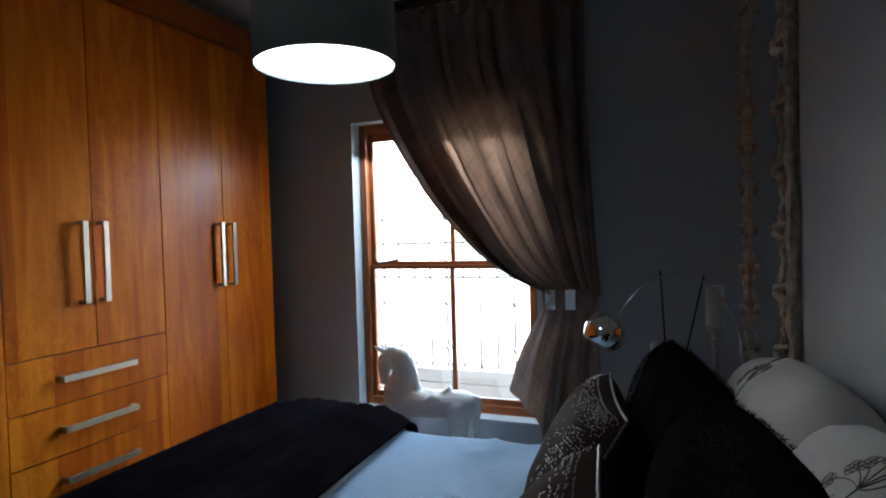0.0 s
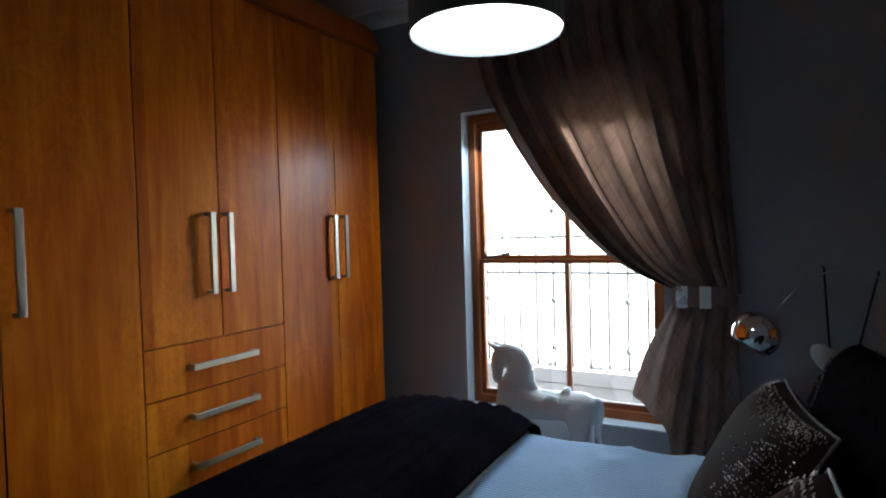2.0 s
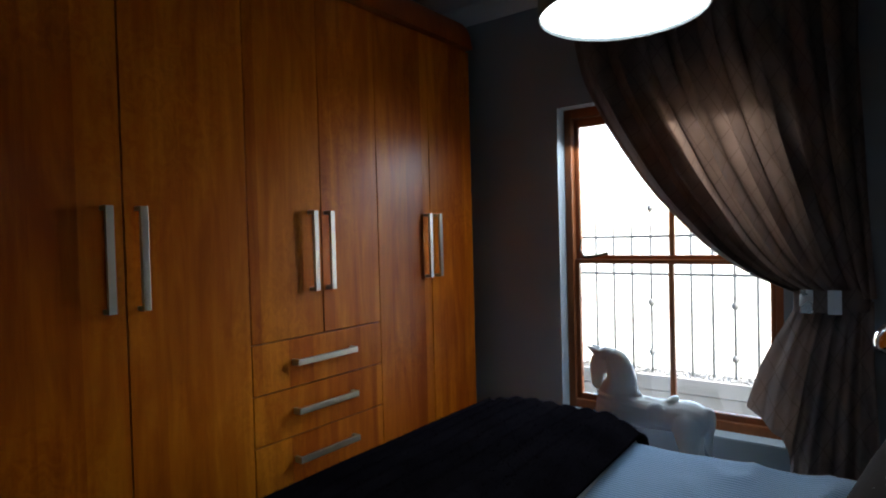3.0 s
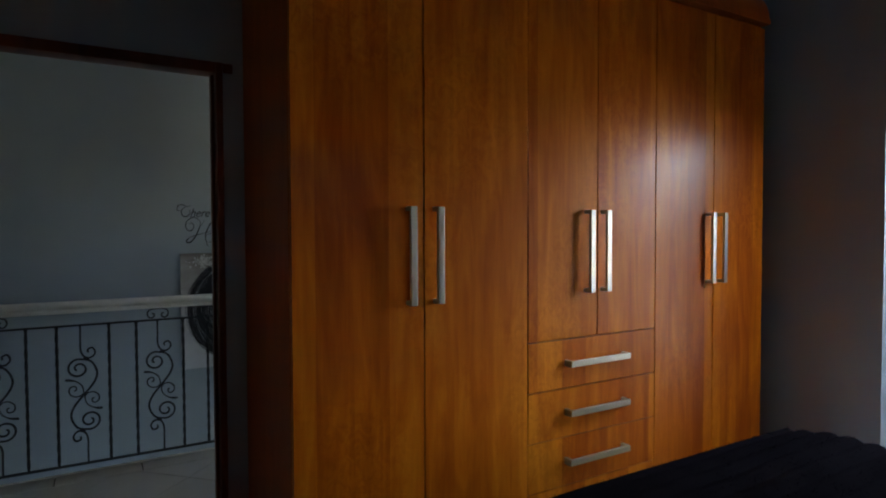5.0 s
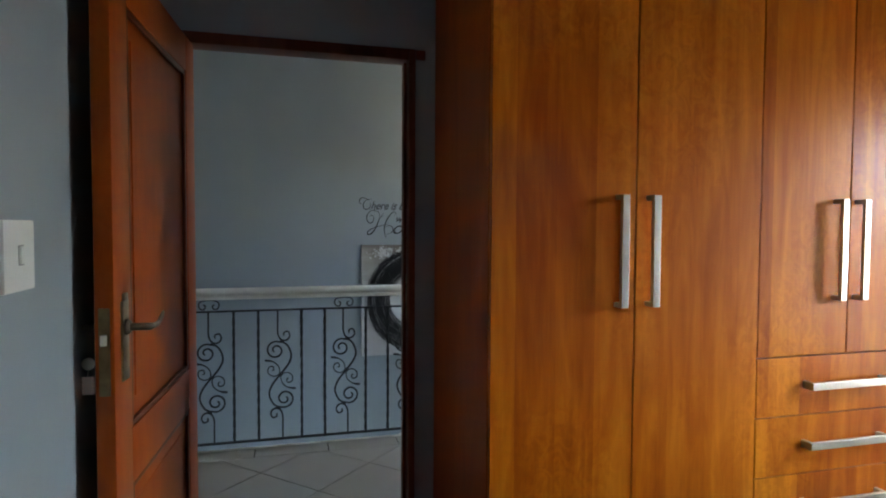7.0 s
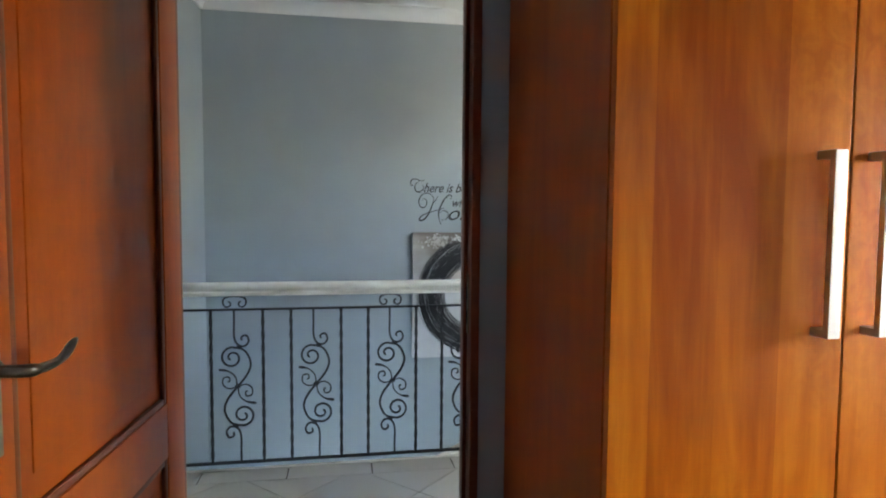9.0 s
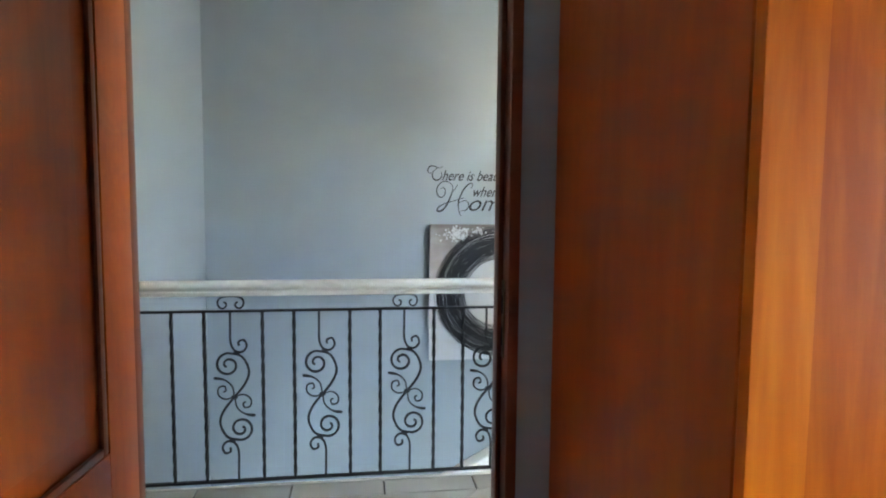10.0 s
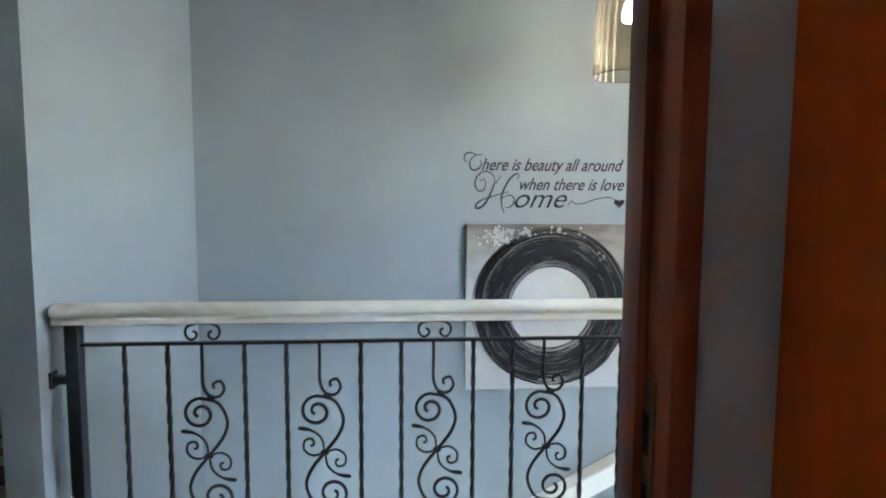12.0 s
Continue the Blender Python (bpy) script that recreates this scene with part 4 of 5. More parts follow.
def pillow(centre, lean, turn, label, emblem, w=0.66, h=0.50, thick=0.20, spin=0.0):
    m = upright(centre, lean, turn, spin)
    p = thing("pillow", centre, label, "pillow", "white embroidered pillows")
    part("case", cushion_mesh(m, w, h, thick, centre[1] * 3, soft=0.20), LINEN, p, "", "all")
    bm = bmesh.new()
    rnd = random.Random(int(centre[1] * 100))
    ex, ey = emblem

    def on(a, b):
        q = cushion_point(2 * a / w, 2 * b / h, w, h, thick, 0.10, 0.20)
        return m @ Vector((a, b, q.z + 0.002 - 0.03 * (b / h) ** 2 + 0.010))
    for k in range(7):
        ang = radians(20 + 24 * k + rnd.uniform(-6, 6))
        ln = rnd.uniform(0.035, 0.06)
        stem = []
        for i in range(9):
            s = i / 8
            stem.append(on(ex + ln * s * math.cos(ang + 0.5 * s), ey + ln * s * math.sin(ang + 0.5 * s)))
        tube(bm, stem, 0.0008, 4)
        tip = (ex + ln * math.cos(ang + 0.5), ey + ln * math.sin(ang + 0.5))
        for q in range(5):
            aa = q * 2 * math.pi / 5
            loop = [on(tip[0] + 0.010 * math.cos(aa) * (0.5 + 0.5 * math.cos(b)) - 0.005 * math.sin(aa) * math.sin(b), tip[1] + 0.010 * math.sin(aa) * (0.5 + 0.5 * math.cos(b)) + 0.005 * math.cos(aa) * math.sin(b)) for b in [j * 2 * math.pi / 8 for j in range(8)]]
            tube(bm, loop, 0.0006, 4, closed=True)
    tube(bm, [on(ex - 0.01 * s, ey - 0.07 * s) for s in [i / 8 for i in range(9)]], 0.0009, 4)
    part("embroidery", bm, THREAD, p, "grey embroidered flower sprig")


pillow((0.185, 1.46, 0.885), 14, 0, "white cotton pillow with grey flower embroidery, against the wall", (0.06, 0.205), 0.88, 0.56, 0.22, 6.0)
pillow((0.205, 0.87, 0.895), 10, 3, "white cotton pillow with grey flower embroidery, beside the cushions", (0.05, 0.245), 0.62, 0.58, 0.20)


def fur_cushion(centre, lean, turn, spin, size, label, tall):
    m = upright(centre, lean, turn, spin)
    c = thing("cushion", centre, label, "cushion", "black fur cushions")
    part("cover", cushion_mesh(m, size, tall, 0.20, centre[1] * 5, 0.020, soft=0.07), FUR, c, "", "all")
    hair, spots = bmesh.new(), []
    for _ in range(9000):
        u, v, s = random.uniform(-1, 1), random.uniform(-1, 1), random.choice((1, -1))
        q = cushion_point(u, v, size, tall, 0.20, 0.10, 0.07)
        q.z = s * q.z - 0.03 * (q.y / tall) ** 2
        n = Vector((q.x * abs(u) ** 3 * 4, q.y * abs(v) ** 3 * 4, s * 0.25)).normalized()
        spots.append((m @ q, (m.to_3x3() @ n)))
    strands(hair, spots, 0.009, 0.0005, 1.0)
    tagged(part("hairs", hair, FUR, c), kind="stuff")


fur_cushion((-0.02, 1.715, 0.855), 16, 10, 0, 0.66, "black shaggy fur cushion leaning on the white pillows", 0.51)
fur_cushion((0.065, 1.06, 0.870), 14, 12, 0, 0.64, "black shaggy fur cushion beside the larger one", 0.54)


def sequin_cushion(centre, lean, turn, spin, size, label):
    m = upright(centre, lean, turn, spin)
    c = thing("sequin_cushion", centre, label, "cushion", "sequinned cushions")
    part("cover", cushion_mesh(m, size, size, 0.19, centre[1] * 7, 0.01), SATIN, c, "dark brown satin cover", "all")
    bm = bmesh.new()
    rnd = random.Random(int(centre[1] * 1000))
    # rows of bugle beads run in from the side and top edges, thinning to loose sequins
    beads = []
    for edge, rows, reach in (("side", 46, 0.62), ("top", 46, 0.34)):
        for k in range(rows):
            e = -0.97 + 1.94 * (k + rnd.uniform(-0.2, 0.2)) / (rows - 1)
            far = reach * rnd.uniform(0.45, 1.0) * (0.75 + 0.25 * math.cos(5.5 * e))
            d = 0.02
            while d < far:
                if rnd.random() < 0.85 - 0.6 * d / reach:
                    sway = 0.10 * math.sin(4.0 * d + 2.5 * e)
                    beads.append((0.98 - d, e + sway, 0) if edge == "side" else (e + sway, 0.98 - d, 1))
                d += 0.030 * rnd.uniform(0.7, 1.5)
    for _ in range(220):
        beads.append((1 - abs(rnd.gauss(0, 0.42)), rnd.uniform(-0.9, 0.95), 2))
    for u, v, way in beads:
        if abs(u) > 0.985 or abs(v) > 0.985:
            continue
        q = cushion_point(u, v, size, size, 0.19)
        q.z += 0.004 - 0.03 * (q.y / size) ** 2
        t = Euler((rnd.uniform(-0.5, 0.5), rnd.uniform(-0.5, 0.5), rnd.uniform(-0.25, 0.25))).to_matrix()
        rx, ry = ((0.0046, 0.0016), (0.0016, 0.0046), (0.0021, 0.0021))[way]
        top = bm.verts.new(m @ (q + t @ Vector((0, 0, 0.0022))))
        ring = [bm.verts.new(m @ (q + t @ Vector((rx * math.cos(k * math.pi / 3), ry * math.sin(k * math.pi / 3), 0.0)))) for k in range(6)]
        for k in range(6):
            bm.faces.new((ring[k], ring[(k + 1) % 6], top))
    tagged(part("sequin_trim", bm, SEQUIN, c, "silver sequins and beads"), kind="stuff")
    bm = bmesh.new()
    edge = []
    for a, b in (((-1, -1), (1, -1)), ((1, -1), (1, 1)), ((1, 1), (-1, 1)), ((-1, 1), (-1, -1))):
        for i in range(20):
            s = i / 20
            q = cushion_point(a[0] + (b[0] - a[0]) * s, a[1] + (b[1] - a[1]) * s, size, size, 0.19)
            edge.append(m @ Vector((q.x, q.y, -0.03 * (q.y / size) ** 2)))
    tube(bm, edge, [0.0034 + 0.0012 * (i % 2) for i in range(len(edge))], 6, closed=True)
    part("piping", bm, PIPING, c, "beaded silver piping", True)


sequin_cushion((-0.245, 1.645, 0.800), 27, 10, 0, 0.46, "brown satin cushion with silver sequins, leaning on the fur cushion")
sequin_cushion((-0.205, 0.965, 0.830), 27, 8, 0, 0.45, "brown satin cushion with silver sequins, leaning low")


# ---- horse statue ----
def horse():
    bm = bmesh.new()
    Y = 2.80

    def blob(points, radii, flat=1.0):
        n = 40
        pts = [along(points, i / n) for i in range(n + 1)]
        rr = [along([(r, 0, 0) for r in radii], i / n).x for i in range(n + 1)]
        before = len(bm.verts)
        tube(bm, pts, rr, 18)
        bm.verts.ensure_lookup_table()
        for v in bm.verts[before:]:
            mid = min(pts, key=lambda p: (p - v.co).length_squared)
            v.co.y = mid.y + (v.co.y - mid.y) * flat

    def at(x, z, y=0.0):
        return (x, Y + y, z)
    # barrel, arched neck, long head
    blob([at(-1.400, 0.575), at(-1.365, 0.580), at(-1.28, 0.582), at(-1.17, 0.572), at(-1.07, 0.574), at(-0.985, 0.572), at(-0.925, 0.560), at(-0.905, 0.555)], [0.020, 0.070, 0.086, 0.070, 0.068, 0.080, 0.064, 0.02], 0.92)
    blob([at(-1.310, 0.585), at(-1.292, 0.655), at(-1.283, 0.725), at(-1.302, 0.785), at(-1.350, 0.812)], [0.096, 0.086, 0.070, 0.060, 0.046], 0.60)
    blob([at(-1.335, 0.812), at(-1.372, 0.796), at(-1.393, 0.752), at(-1.400, 0.705), at(-1.400, 0.672), at(-1.398, 0.655)], [0.038, 0.050, 0.043, 0.030, 0.026, 0.014], 0.66)
    for s in (1, -1):
        blob([at(-1.385, 0.828, 0.022 * s), at(-1.410, 0.842, 0.026 * s), at(-1.440, 0.858, 0.028 * s)], [0.017, 0.014, 0.003], 0.7)
        blob([at(-1.335, 0.625, 0.030 * s), at(-1.342, 0.57, 0.036 * s), at(-1.348, 0.47, 0.042 * s), at(-1.345, 0.38, 0.042 * s), at(-1.350, 0.26, 0.042 * s), at(-1.347, 0.14, 0.042 * s), at(-1.345, 0.05, 0.042 * s), at(-1.355, 0.004, 0.042 * s)], [0.015, 0.052, 0.048, 0.034, 0.027, 0.021, 0.021, 0.031], 0.8)
        blob([at(-0.985, 0.635, 0.026 * s), at(-0.985, 0.575, 0.034 * s), at(-0.982, 0.50, 0.042 * s), at(-0.968, 0.41, 0.044 * s), at(-0.945, 0.30, 0.044 * s), at(-0.942, 0.16, 0.044 * s), at(-0.930, 0.05, 0.044 * s), at(-0.940, 0.004, 0.044 * s)], [0.015, 0.066, 0.054, 0.034, 0.025, 0.021, 0.021, 0.030], 0.72)
    # braided mane along the crest
    for i in range(12):
        p = along([at(-1.350, 0.850), at(-1.290, 0.832), at(-1.240, 0.770), at(-1.222, 0.705), at(-1.200, 0.660)], i / 11)
        blob([p, p + Vector((-0.010, -0.014, -0.014)), p + Vector((-0.022, -0.030, -0.040))], [0.013, 0.016, 0.006])
    # collar strap at the foot of the neck
    ring = [Vector((-1.305 + 0.088 * math.cos(q), Y + 0.060 * math.sin(q), 0.628 - 0.012 * math.cos(q))) for q in [i * math.pi / 16 for i in range(33)]]
    tube(bm, ring, 0.009, 8)
    # tail, cantle and saddle skirts
    blob([at(-0.925, 0.612), at(-0.902, 0.612), at(-0.896, 0.57), at(-0.906, 0.50), at(-0.905, 0.45), at(-0.885, 0.405)], [0.018, 0.020, 0.020, 0.017, 0.013, 0.004], 0.8)
    blob([at(-1.175, 0.642), at(-1.130, 0.634), at(-1.085, 0.634), at(-1.045, 0.655), at(-1.030, 0.664)], [0.006, 0.010, 0.011, 0.014, 0.006], 2.0)
    for s in (1, -1):
        blob([at(-1.110, 0.622, 0.040 * s), at(-1.112, 0.595, 0.056 * s), at(-1.112, 0.565, 0.060 * s)], [0.030, 0.040, 0.018], 0.14)
    bmesh.ops.recalc_face_normals(bm, faces=bm.faces[:])
    h = solo("horse_statue", bm, CERAMIC, "white glazed ceramic horse statue before the window", "statue", smooth="all")
    r = h.modifiers.new("fuse", "REMESH")
    r.mode, r.voxel_size, r.use_smooth_shade = "VOXEL", 0.0045, True
    s = h.modifiers.new("soften", "SMOOTH")
    s.iterations, s.factor = 2, 0.5


horse()


# ---- bedside table and what stands on it ----
TX, TY, TZ = 0.10, 2.62, 0.66


def bedside():
    b = thing("bedside_table", (TX, TY, 0), "dark wooden bedside table behind the bed", "table")
    part("top", boxes((TX - 0.20, TX + 0.21, TY - 0.26, TY + 0.24, TZ - 0.025, TZ), bevel=0.004), DARK_WOOD, b, "", True)
    part("drawer", boxes((TX - 0.185, TX + 0.20, TY - 0.235, TY + 0.22, TZ - 0.16, TZ - 0.026), bevel=0.003), DARK_WOOD, b, "", True)
    for x in (TX - 0.175, TX + 0.185):
        for y in (TY - 0.22, TY + 0.205):
            part("leg", boxes((x - 0.018, x + 0.018, y - 0.018, y + 0.018, 0, TZ - 0.16), bevel=0.003), DARK_WOOD, b)
    # arc lamp
    a = thing("arc_lamp", (0.235, 2.54, TZ), "small chrome arc lamp with a ball head on the bedside table", "lamp")
    part("base", lathe(bmesh.new(), (0.235, 2.54, TZ), [(0.06, 0.0), (0.062, 0.004), (0.060, 0.018), (0.012, 0.022), (0.010, 0.05)], 32), CHROME, a, "", True)
    arc = [(0.235, 2.54, TZ + 0.03), (0.238, 2.54, 0.95), (0.205, 2.535, 1.09), (0.13, 2.525, 1.20), (0.02, 2.51, 1.245), (-0.09, 2.495, 1.215), (-0.165, 2.48, 1.14), (-0.20, 2.475, 1.085)]
    part("arm", tube(bmesh.new(), [along(arc, i / 60) for i in range(61)], [0.0062 - 0.0032 * min(1.0, i / 34) for i in range(61)], 8), CHROME, a, "thin chrome arc", "all")
    m = Matrix.Translation((-0.252, 2.468, 1.020)) @ Euler((radians(-12), radians(30), 0)).to_matrix().to_4x4()
    prof = [(0.081 * math.cos(t), 0.081 * math.sin(t)) for t in [radians(-42 + 132 * i / 20) for i in range(20)]] + [(0.004, 0.081)]
    head = part("head", lathe(bmesh.new(), None, prof, 40, m, False), CHROME, a, "chrome ball shade", "all")
    so = head.modifiers.new("wall", "SOLIDIFY")
    so.thickness = 0.0025
    part("bulb", lathe(bmesh.new(), None, [(0.004, -0.028), (0.022, -0.02), (0.028, 0.0), (0.02, 0.03), (0.012, 0.05), (0.012, 0.075)], 20, m), PLASTIC, head, "unlit white bulb", "all")
    # candle on its stand
    cx, cy = 0.160, 2.74
    c = thing("candle_holder", (cx, cy, TZ), "pale candle on a slender stand", "candle holder")
    part("stand", lathe(bmesh.new(), (cx, cy, TZ), [(0.045, 0), (0.047, 0.008), (0.016, 0.03), (0.013, 0.12), (0.022, 0.15), (0.013, 0.18), (0.014, 0.32), (0.030, 0.35), (0.038, 0.362)], 28), GILT, c, "", "all")
    part("candle", lathe(bmesh.new(), (cx, cy, TZ + 0.362), [(0.034, 0), (0.035, 0.005), (0.035, 0.155), (0.031, 0.162), (0.004, 0.158)], 28), CREAM_WAX, c, "grey pillar candle", "all")
    # vase with reeds
    vx, vy = 0.0, 2.56
    v = thing("vase", (vx, vy, TZ), "cream curved ceramic vase holding two dark reeds", "vase")
    bm = lathe(bmesh.new(), (vx, vy, TZ), [(0.036, 0), (0.046, 0.01), (0.050, 0.06), (0.040, 0.13), (0.020, 0.20), (0.022, 0.222), (0.036, 0.250), (0.041, 0.275), (0.036, 0.300), (0.022, 0.316), (0.004, 0.322)], 32)
    for q in bm.verts:
        if q.co.z > TZ + 0.16:
            q.co.x -= (q.co.z - TZ - 0.16) * 0.38
    part("body", bm, CREAM_WAX, v, "", "all")
    for a0, a1 in (((-0.02, 2.56, TZ + 0.10), (-0.045, 2.58, 1.255)), ((0.005, 2.56, TZ + 0.10), (0.115, 2.60, 1.235))):
        part("reed", tube(bmesh.new(), [a0, a1], 0.0035, 6), VINYL, v, "dark reed")


bedside()


# ---- carved mirror on the bed wall ----
def wall_mirror():
    y0, y1, z0, z1, x = 1.94, 2.99, 0.80, 2.36, WALL_E
    g = thing("wall_mirror", (x, (y0 + y1) / 2, z0), "tall mirror in a carved antique silver frame", "mirror")
    part("glass", boxes((x - 0.022, x - 0.016, y0 + 0.09, y1 - 0.09, z0 + 0.09, z1 - 0.09)), MIRROR, g, "mirror glass")
    part("backing", boxes((x - 0.015, x - 0.001, y0 + 0.05, y1 - 0.05, z0 + 0.05, z1 - 0.05)), DARK_WOOD, g)

    def run(a, b, inward):
        bm = bmesh.new()
        a, b, inward = Vector(a), Vector(b), Vector(inward)
        d = (b - a).normalized()
        ln = (b - a).length
        out = Vector((-1, 0, 0))
        tube(bm, [a + d * (ln * i / 40) + inward * (0.085 + 0.003 * math.sin(i * 1.7)) + out * 0.026 for i in range(41)], 0.011, 8)
        tube(bm, [a + d * (ln * i / 60) + inward * (0.012 + 0.012 * math.sin(i * 0.63)) + out * 0.022 for i in range(61)], [0.014 + 0.004 * math.sin(i * 1.26) for i in range(61)], 8)
        n = int(ln / 0.085)
        for k in range(n):
            c = a + d * (ln * (k + 0.5) / n) + inward * 0.048 + out * 0.02
            s = 1 if k % 2 else -1
            curl = []
            for i in range(22):
                th = i / 21 * 2.6 * math.pi
                r = 0.034 * (1 - 0.75 * i / 21)
                curl.append(c + d * (r * math.cos(th) * s) + inward * (r * math.sin(th)) + out * (0.012 + 0.014 * i / 21))
            tube(bm, curl, [0.010 - 0.004 * i / 21 for i in range(22)], 7)
            leaf = [c + d * (s * (0.02 + 0.03 * q)) + inward * (-0.03 + 0.05 * math.sin(q * 2.2)) + out * (0.010 + 0.02 * math.sin(q * 3)) for q in [i / 8 for i in range(9)]]
            tube(bm, leaf, [0.005 + 0.010 * math.sin(math.pi * i / 8) for i in range(9)], 6)
        v = [bm.verts.new(p + out * h) for h in (0.001, 0.018) for p in (a + inward * 0.012, a + inward * 0.088, b + inward * 0.088, b + inward * 0.012)]
        for q in ((0, 1, 2, 3), (7, 6, 5, 4), (0, 4, 5, 1), (1, 5, 6, 2), (2, 6, 7, 3), (3, 7, 4, 0)):
            bm.faces.new([v[i] for i in q])
        part("carved_side", bm, GILT, g, "", True)

    run((x, y0, z0 + 0.09), (x, y0, z1 - 0.09), (0, 1, 0))
    run((x, y1, z0 + 0.09), (x, y1, z1 - 0.09), (0, -1, 0))
    run((x, y0, z0), (x, y1, z0), (0, 0, 1))
    run((x, y0, z1), (x, y1, z1), (0, 0, -1))
    bm = bmesh.new()
    for k in range(14):
        a0 = math.pi * k / 13
        c = Vector((x - 0.03, (y0 + y1) / 2 + 0.20 * math.cos(a0), z1 - 0.01 + 0.10 * math.sin(a0)))
        curl = [c + Vector((-0.012 * i / 15, 0.035 * (1 - 0.7 * i / 15) * math.cos(i * 0.45 + a0), 0.035 * (1 - 0.7 * i / 15) * math.sin(i * 0.45 + a0))) for i in range(16)]
        tube(bm, curl, [0.010 - 0.004 * i / 15 for i in range(16)], 7)
    part("crest", bm, GILT, g, "carved scroll crest", True)


wall_mirror()

# ---- landing: railing ----
RX, RZ0, RZ1 = -4.405, 0.092, 0.900
RY0, RY1 = -0.935, 2.2


def spiral(cy, cz, a0, a1, r0, r1, n=26):
    return [(0, cy + (r0 + (r1 - r0) * (i / n) ** 0.8) * math.cos(a0 + (a1 - a0) * i / n), cz + (r0 + (r1 - r0) * (i / n) ** 0.8) * math.sin(a0 + (a1 - a0) * i / n)) for i in range(n + 1)]


def scroll_mesh():
    """One scroll panel about its middle, in the plane across the railing."""
    bm = bmesh.new()

    def both(path, radius):
        tube(bm, path, radius, 6)
        tube(bm, [(x, -y, -z) for x, y, z in path], radius, 6)
    top = spiral(-0.026, 0.152, radians(90 + 500), radians(90), 0.010, 0.056, 34)
    bend = [top[-1], (0, 0.035, 0.190), (0, 0.066, 0.125), (0, 0.050, 0.065), (0, 0.0, 0.0)]
    both(top[:-1] + [along(bend, i / 24) for i in range(25)], 0.0060)
    curl = [(0, 0.0, 0.0), (0, -0.042, -0.010), (0, -0.072, 0.012), (0, -0.070, 0.045), (0, -0.045, 0.052), (0, -0.038, 0.032), (0, -0.050, 0.026)]
    both([along(curl, i / 26) for i in range(27)], 0.0042)
    leaf = [(0, -0.002, 0.004), (0, -0.010, 0.050), (0, -0.045, 0.082), (0, -0.092, 0.092)]
    both([along(leaf, i / 20) for i in range(21)], [0.0040] * 14 + [0.0048, 0.0058, 0.0066, 0.0070, 0.0070, 0.0066, 0.0045])
    stem = [(0, -0.014, 0.404), (0, -0.014, 0.330), (0, -0.014, 0.262), (0, 0.002, 0.222), (0, 0.036, 0.212), (0, 0.058, 0.238), (0, 0.046, 0.268), (0, 0.022, 0.260), (0, 0.024, 0.242)]
    both([along(stem, i / 40) for i in range(41)], 0.0055)
    for y, z in ((0.0, 0.0), (0.012, 0.208), (-0.012, -0.208)):
        box(bm, -0.0075, 0.0075, y - 0.014, y + 0.014, z - 0.007, z + 0.007, 0.002)
    return mesh_of("scroll", bm, IRON, "all")


def railing():
    r = thing("railing", (RX, 0, 0), "black wrought-iron landing railing with scrolls and a cream handrail", "railing")
    half = [(0.0, 0.0), (0.036, 0.0), (0.039, 0.003), (0.039, 0.017), (0.035, 0.021), (0.034, 0.027), (0.043, 0.030), (0.048, 0.035), (0.050, 0.044), (0.047, 0.054), (0.040, 0.061), (0.028, 0.065), (0.0, 0.067)]
    prof = half + [(-u, v) for u, v in half[-2:0:-1]]
    part("handrail", extrude_profile(bmesh.new(), prof, (RX, RY0, 0.974), (RX, RY1, 0.974)), CREAM, r, "cream painted moulded handrail")
    part("top_bar", boxes((RX - 0.011, RX + 0.011, -0.86, RY1, RZ1 - 0.005, RZ1 + 0.005), bevel=0.001), IRON, r)
    part("bottom_bar", boxes((RX - 0.011, RX + 0.011, -0.86, RY1, RZ0 - 0.005, RZ0 + 0.005), bevel=0.001), IRON, r)
    part("post", boxes((RX - 0.022, RX + 0.022, -0.905, -0.861, 0, 0.978), bevel=0.003), IRON, r, "black square post")
    for z in (0.78, 0.20):
        part("bracket", boxes((RX - 0.014, RX + 0.014, -0.958, -0.905, z - 0.014, z + 0.014), (RX - 0.02, RX + 0.02, -0.962, -0.952, z - 0.028, z + 0.028), bevel=0.002), IRON, r, "small wall bracket")
    straight = bmesh.new()
    n = 60
    tube(straight, [(0, 0, RZ0 + 0.004 + (RZ1 - RZ0 - 0.008) * i / n) for i in range(n + 1)], 0.0062, square=True, twist=0.30)
    bar = mesh_of("baluster", straight, IRON)
    scr = scroll_mesh()
    cb = bmesh.new()
    half_c = [(0, y, z) for y, z in ((-0.034, 0.028), (-0.022, 0.022), (-0.024, 0.009), (-0.041, 0.002), (-0.057, 0.012), (-0.061, 0.030), (-0.050, 0.044), (-0.025, 0.051))]
    line = half_c + [(0, 0.0, 0.052)] + [(x, -y, z) for x, y, z in half_c[::-1]]
    line = [along(line, i / 70) for i in range(71)]
    tube(cb, [Vector((0, p.y * 0.94, p.z * 1.14)) for p in line], 0.0046, 6)
    c_mesh = mesh_of("c_scroll", cb, IRON, "all")
    k, i = -0.721, 0
    while k < RY1 - 0.1:
        for name, me, y, z in (("baluster", bar, k, 0), ("baluster", bar, k + 0.143, 0), ("scroll", scr, k + 0.272, (RZ0 + RZ1) / 2)):
            ob = child(new(name, me), r)
            ob.location = (RX, y, z)
        if i % 2 == 0:
            ob = child(new("c_scroll", c_mesh), r)
            ob.location = (RX, k + 0.262, RZ1 + 0.010)
        k += 0.4015
        i += 1
    for y in (0.9, 2.1):
        part("foot", boxes((RX - 0.012, RX + 0.012, y - 0.012, y + 0.012, 0, RZ0)), IRON, r)


railing()


